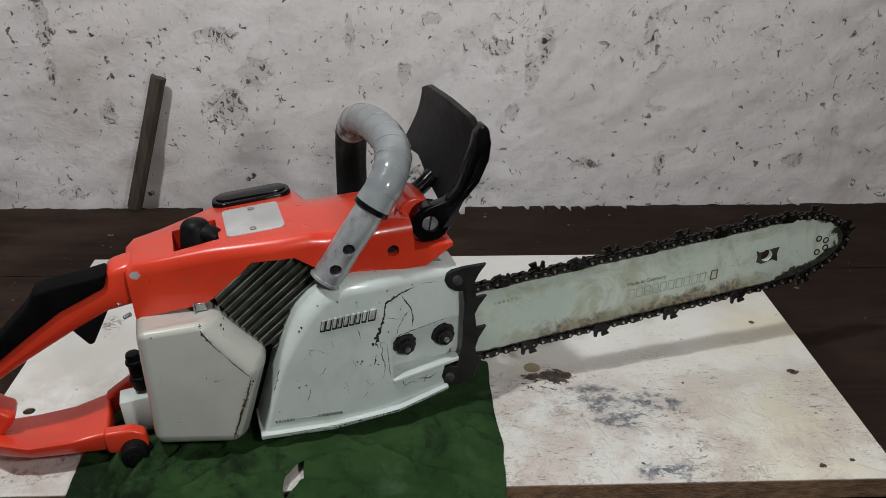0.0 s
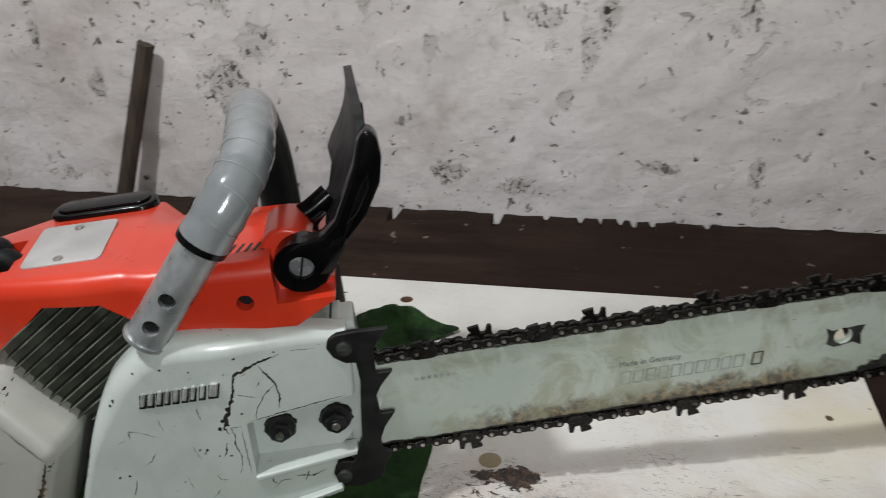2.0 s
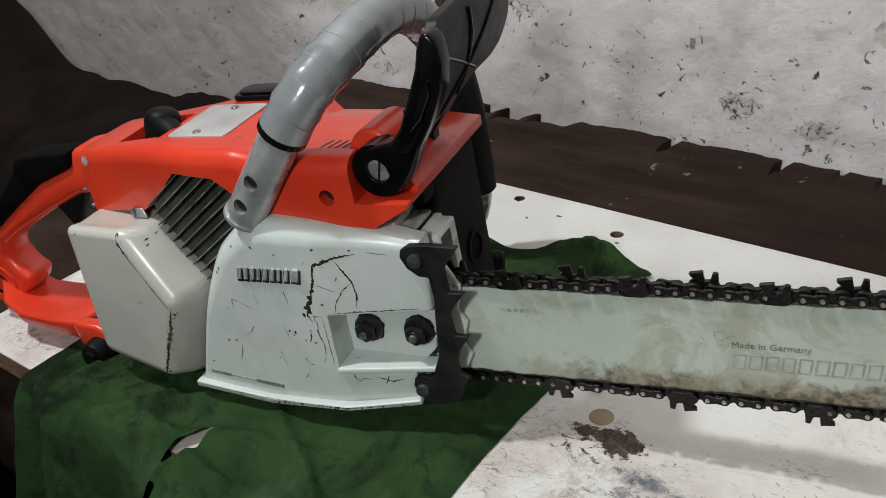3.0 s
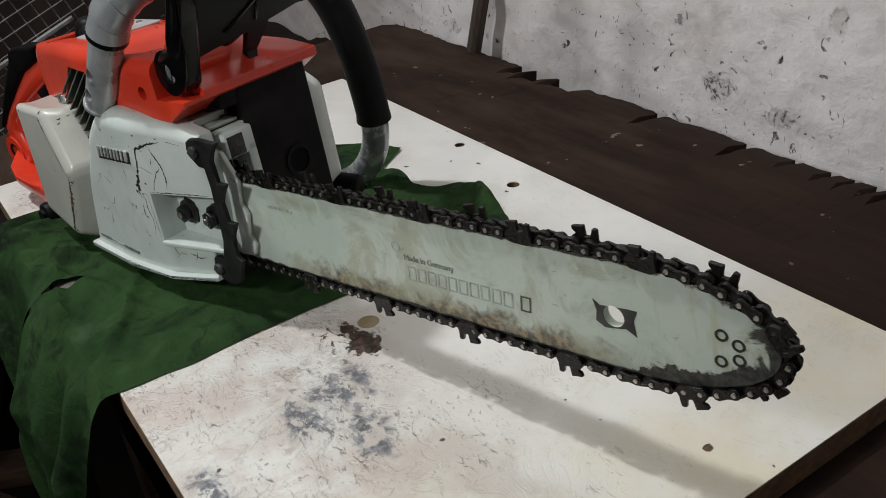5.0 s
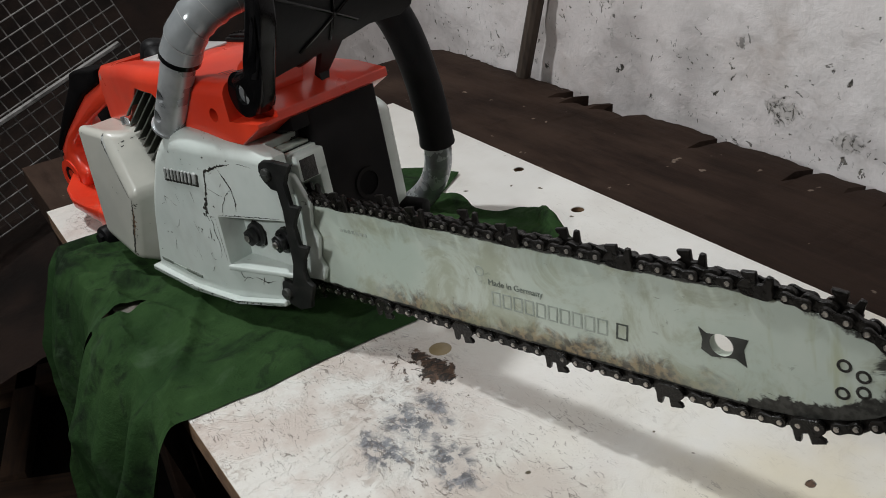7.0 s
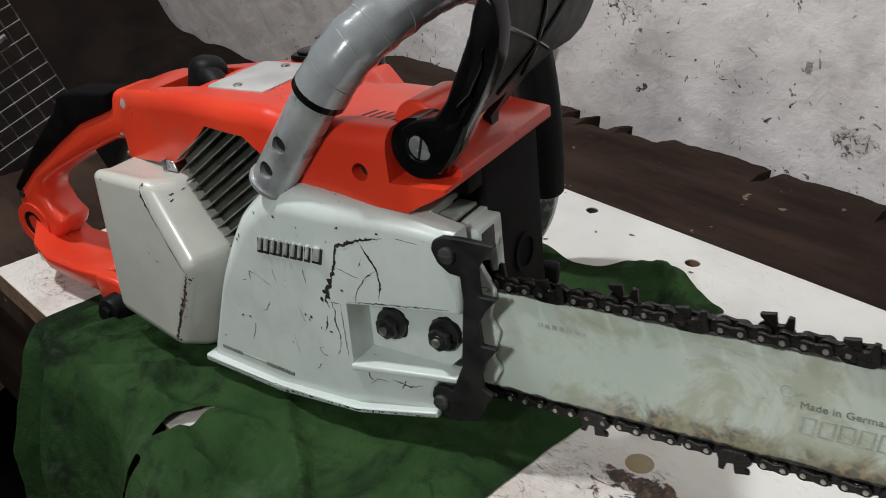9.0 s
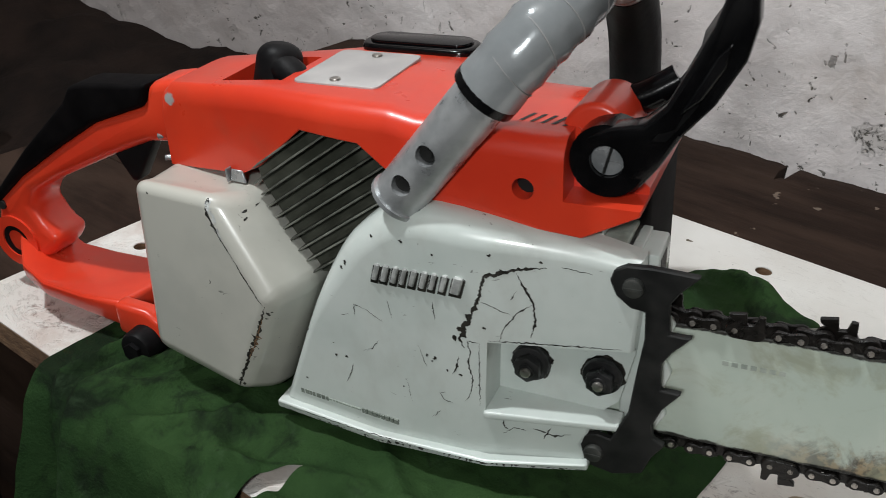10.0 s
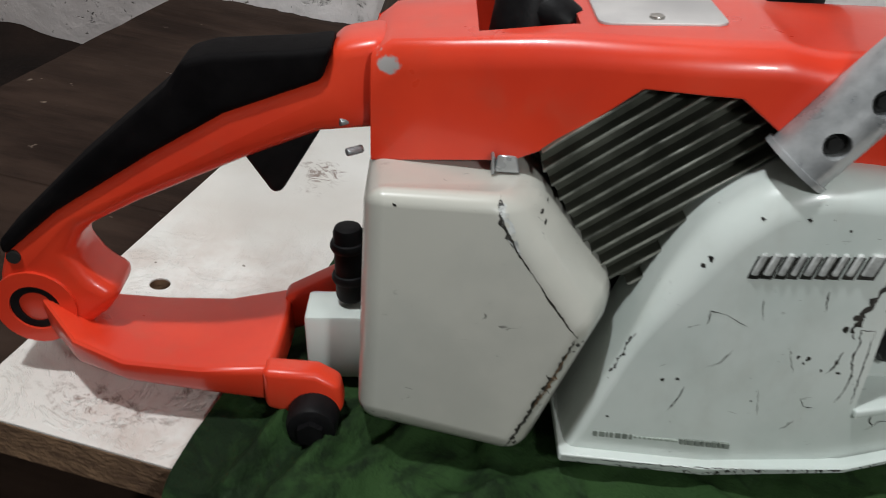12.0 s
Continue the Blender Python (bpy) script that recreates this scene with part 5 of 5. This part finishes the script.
# ---- green cloth
def soften_rim(bm, times=6):
    """Rounds the stepped rim that is left where cloth is torn away."""
    rim = {v: [e.other_vert(v) for e in v.link_edges if e.is_boundary] for v in bm.verts if v.is_boundary}
    for _ in range(times):
        place = {v: (v.co + sum((w.co for w in near), Vector())) / (1 + len(near)) for v, near in rim.items() if len(near) == 2}
        for v, co in place.items():
            v.co = co


def cloth_top(x, y):
    """The cloth's height above the board, with folds."""
    z = 0.0025 + 0.0035 * abs(hump(x, y, 0, 14)) + 0.0022 * hump(x, y, 2, 40)
    z += 0.006 * max(0, math.sin((x * 0.9 + y * 0.4) * 55 + 3 * hump(x, y, 5, 6))) * (0.5 + 0.5 * hump(x, y, 7, 8))
    # long folds that run out from the tear
    for a, b, c, h in ((0.372, 1.16, 84, 0.008), (0.392, 1.13, 74, 0.006), (0.445, 1.13, 40, 0.005), (0.55, 1.12, -14, 0.005), (0.52, 1.14, 22, 0.004), (0.42, 1.16, 68, 0.005), (0.46, 1.20, 100, 0.004), (0.62, 1.15, -30, 0.004)):
        u = (x - a) * math.cos(radians(c)) + (y - b) * math.sin(radians(c))
        w = -(x - a) * math.sin(radians(c)) + (y - b) * math.cos(radians(c)) + 0.004 * hump(x, y, a * 9, 20)
        z += 1.5 * h * math.exp(-(w / 0.006) ** 2) * math.exp(-(u / 0.09) ** 2)
    return max(0.0012, z)


def cloth():
    nx, ny = 200, 230
    length = 0.58
    def place(u, v):
        # u across the bench front, v from the far end towards the front and down
        x0 = 0.342 + 0.006 * hump(v, 0, 0, 9) - 0.010 * max(0, v - 0.22) * 4
        x1 = 0.700 + 0.006 * hump(v, 4, 0, 9)
        x = x0 + (x1 - x0) * u
        y = 1.315 - v
        front = 1.119
        if y > front:
            z = cloth_top(x, y)
            if v < 0.02:
                z *= 0.6
            z = 0.0012 + (z - 0.0012) * step((1 - u) / 0.05)
            return (x, y, z)
        drop = front - y
        bend = min(drop, 0.018)
        swell = min(1, drop / 0.09) ** 0.8
        out = 0.004 + 0.034 * swell + 0.10 * max(0, drop - 0.15) * (1 - u) + 0.014 * swell * math.sin(x * 62 + 5 * hump(x, 0, 1, 6)) + 0.016 * hump(x, drop * 0.4, 3, 9) * swell
        spread = (u - 0.5) * -0.16 * drop + 0.10 * drop * (1 - u)
        return (x + spread, front - abs(out) - 0.3 * bend, cloth_top(x, front) - drop * 0.97)
    bm = sheet(0, 1, nx, 0, length, ny, place)
    # a rent through which the board shows
    def torn(c):
        r = 0.25 * hump(c.x, c.y, 0, 60)
        if c.z > -0.006:
            return abs((c.x - 0.524 - 0.30 * (c.y - 1.133)) / 0.0075) + abs((c.y - 1.131) / 0.024) + 1.2 * r < 1
        return c.z > -0.055 and abs(c.x - 0.517 + 0.10 * c.z + 0.02 * r) < 0.0045 * (1 + c.z / 0.055)
    holes = [f for f in bm.faces if torn(f.calc_center_median())]
    bmesh.ops.delete(bm, geom=holes, context="FACES")
    soften_rim(bm, 3)
    ob = part("cloth", bm, CLOTH)
    return tagged(ob, "oil-stained green cotton rag hanging over the bench edge", "cloth")


cloth()


def far_cloth():
    """The rag's far corner, that sticks out behind the saw."""
    rim = [(0.40, 1.335), (0.41, 1.43), (0.455, 1.478), (0.489, 1.4926), (0.505, 1.470), (0.520, 1.450), (0.535, 1.458), (0.5524, 1.4593), (0.575, 1.452), (0.590, 1.462), (0.602, 1.485), (0.612, 1.4985), (0.634, 1.497), (0.665, 1.486), (0.7007, 1.4731), (0.672, 1.448), (0.66, 1.42), (0.655, 1.36)]
    def height(x, y):
        z = 0.002 + 0.0030 * abs(hump(x, y, 1, 20)) + 0.002 * hump(x, y, 4, 60)
        z += 0.0125 * math.exp(-((y - 1.484 + 0.35 * (x - 0.645)) / 0.0075) ** 4 - ((x - 0.645) / 0.022) ** 4) + 0.004 * math.exp(-((x - 0.545) / 0.012) ** 2 - ((y - 1.450) / 0.012) ** 2)
        return (x, y, max(0.0012, z))

    def inside(x, y):
        c = False
        for (ax, ay), (bx, by) in zip(rim, rim[1:] + rim[:1]):
            if (ay > y) != (by > y) and x < (bx - ax) * (y - ay) / (by - ay) + ax:
                c = not c
        return c
    bm = sheet(0.39, 0.71, 150, 1.325, 1.505, 90, height)
    bmesh.ops.delete(bm, geom=[f for f in bm.faces if not inside(f.calc_center_median().x, f.calc_center_median().y)], context="FACES")
    soften_rim(bm, 4)
    ob = part("rag", bm, CLOTH)
    return tagged(ob, "crumpled torn green rag lying under the saw", "cloth")


far_cloth()


# ---- the dim corner beyond the bench
def heap():
    def place(x, y):
        t = (y - 0.9) / 0.9
        z = -0.42 + 0.31 * min(1, max(0, t)) ** 0.6 + 0.03 * hump(x, y, 0, 4) + 0.008 * hump(x, y, 3, 18)
        z = min(z, -0.10 + 0.012 * hump(x, y, 9, 9)) if y > 1.7 else z
        return (x, y, z + 0.55 * step((-0.62 - x) / 0.55) * step((y - 1.05) / 0.5) * (0.8 + 0.3 * hump(x, y, 6, 5)))
    bm = sheet(-1.9, -0.035, 90, 0.9, 1.79, 50, place)
    ob = part("tarpaulin", bm, TARP)
    return tagged(ob, "dark brown tarpaulin over a heap against the wall", "tarpaulin")


heap()


def cage():
    """A welded wire panel that stands askew beyond the bench's end."""
    ob = new("wire_panel")
    ob.matrix_world = pose(-0.35, 1.45, -0.11)
    tagged(ob, "galvanised welded wire mesh panel leaning in the dark corner", "wire panel")
    u, v = Vector((0, -math.cos(radians(20)), -math.sin(radians(20)))), Vector((0.05, -math.sin(radians(20)), math.cos(radians(20))))
    w, h, s = 0.60, 0.48, 0.0235

    def bar(name, a, b, r, off):
        shift = Vector((off, 0, 0))
        return part(name, rod(u * a[0] + v * a[1] + shift, u * b[0] + v * b[1] + shift, r, n=6), WIRE, ob)
    for k in range(int(w / s) + 1):
        bar("upright_wire", (k * s, 0), (k * s, h), 0.0012, 0)
    for k in range(int(h / s) + 1):
        bar("cross_wire", (0, k * s), (w, k * s), 0.0012, 0.0024)
    bar("frame_rod", (0.03, 0.157), (w, 0.157), 0.0048, 0.007)
    return ob


cage()
for k, (x, y, z, a, b, c) in enumerate([(-0.38, 0.95, -0.76, 0.34, 0.07, 62), (-0.62, 1.02, -0.76, 0.40, 0.05, -15), (-0.20, 0.99, -0.76, 0.26, 0.06, 30), (-0.75, 1.12, -0.76, 0.3, 0.09, 75)]):
    bm = box(-a / 2, a / 2, -b / 2, b / 2, -0.02, 0.02, 0.004)
    ob = part("wood_offcut", bm, SCRAP)
    ob.matrix_world = pose(x, y, z, 0, 0, c)
    tagged(ob, "brown rough wood offcut lying on the floor", "wood offcut", group="offcuts on the floor")
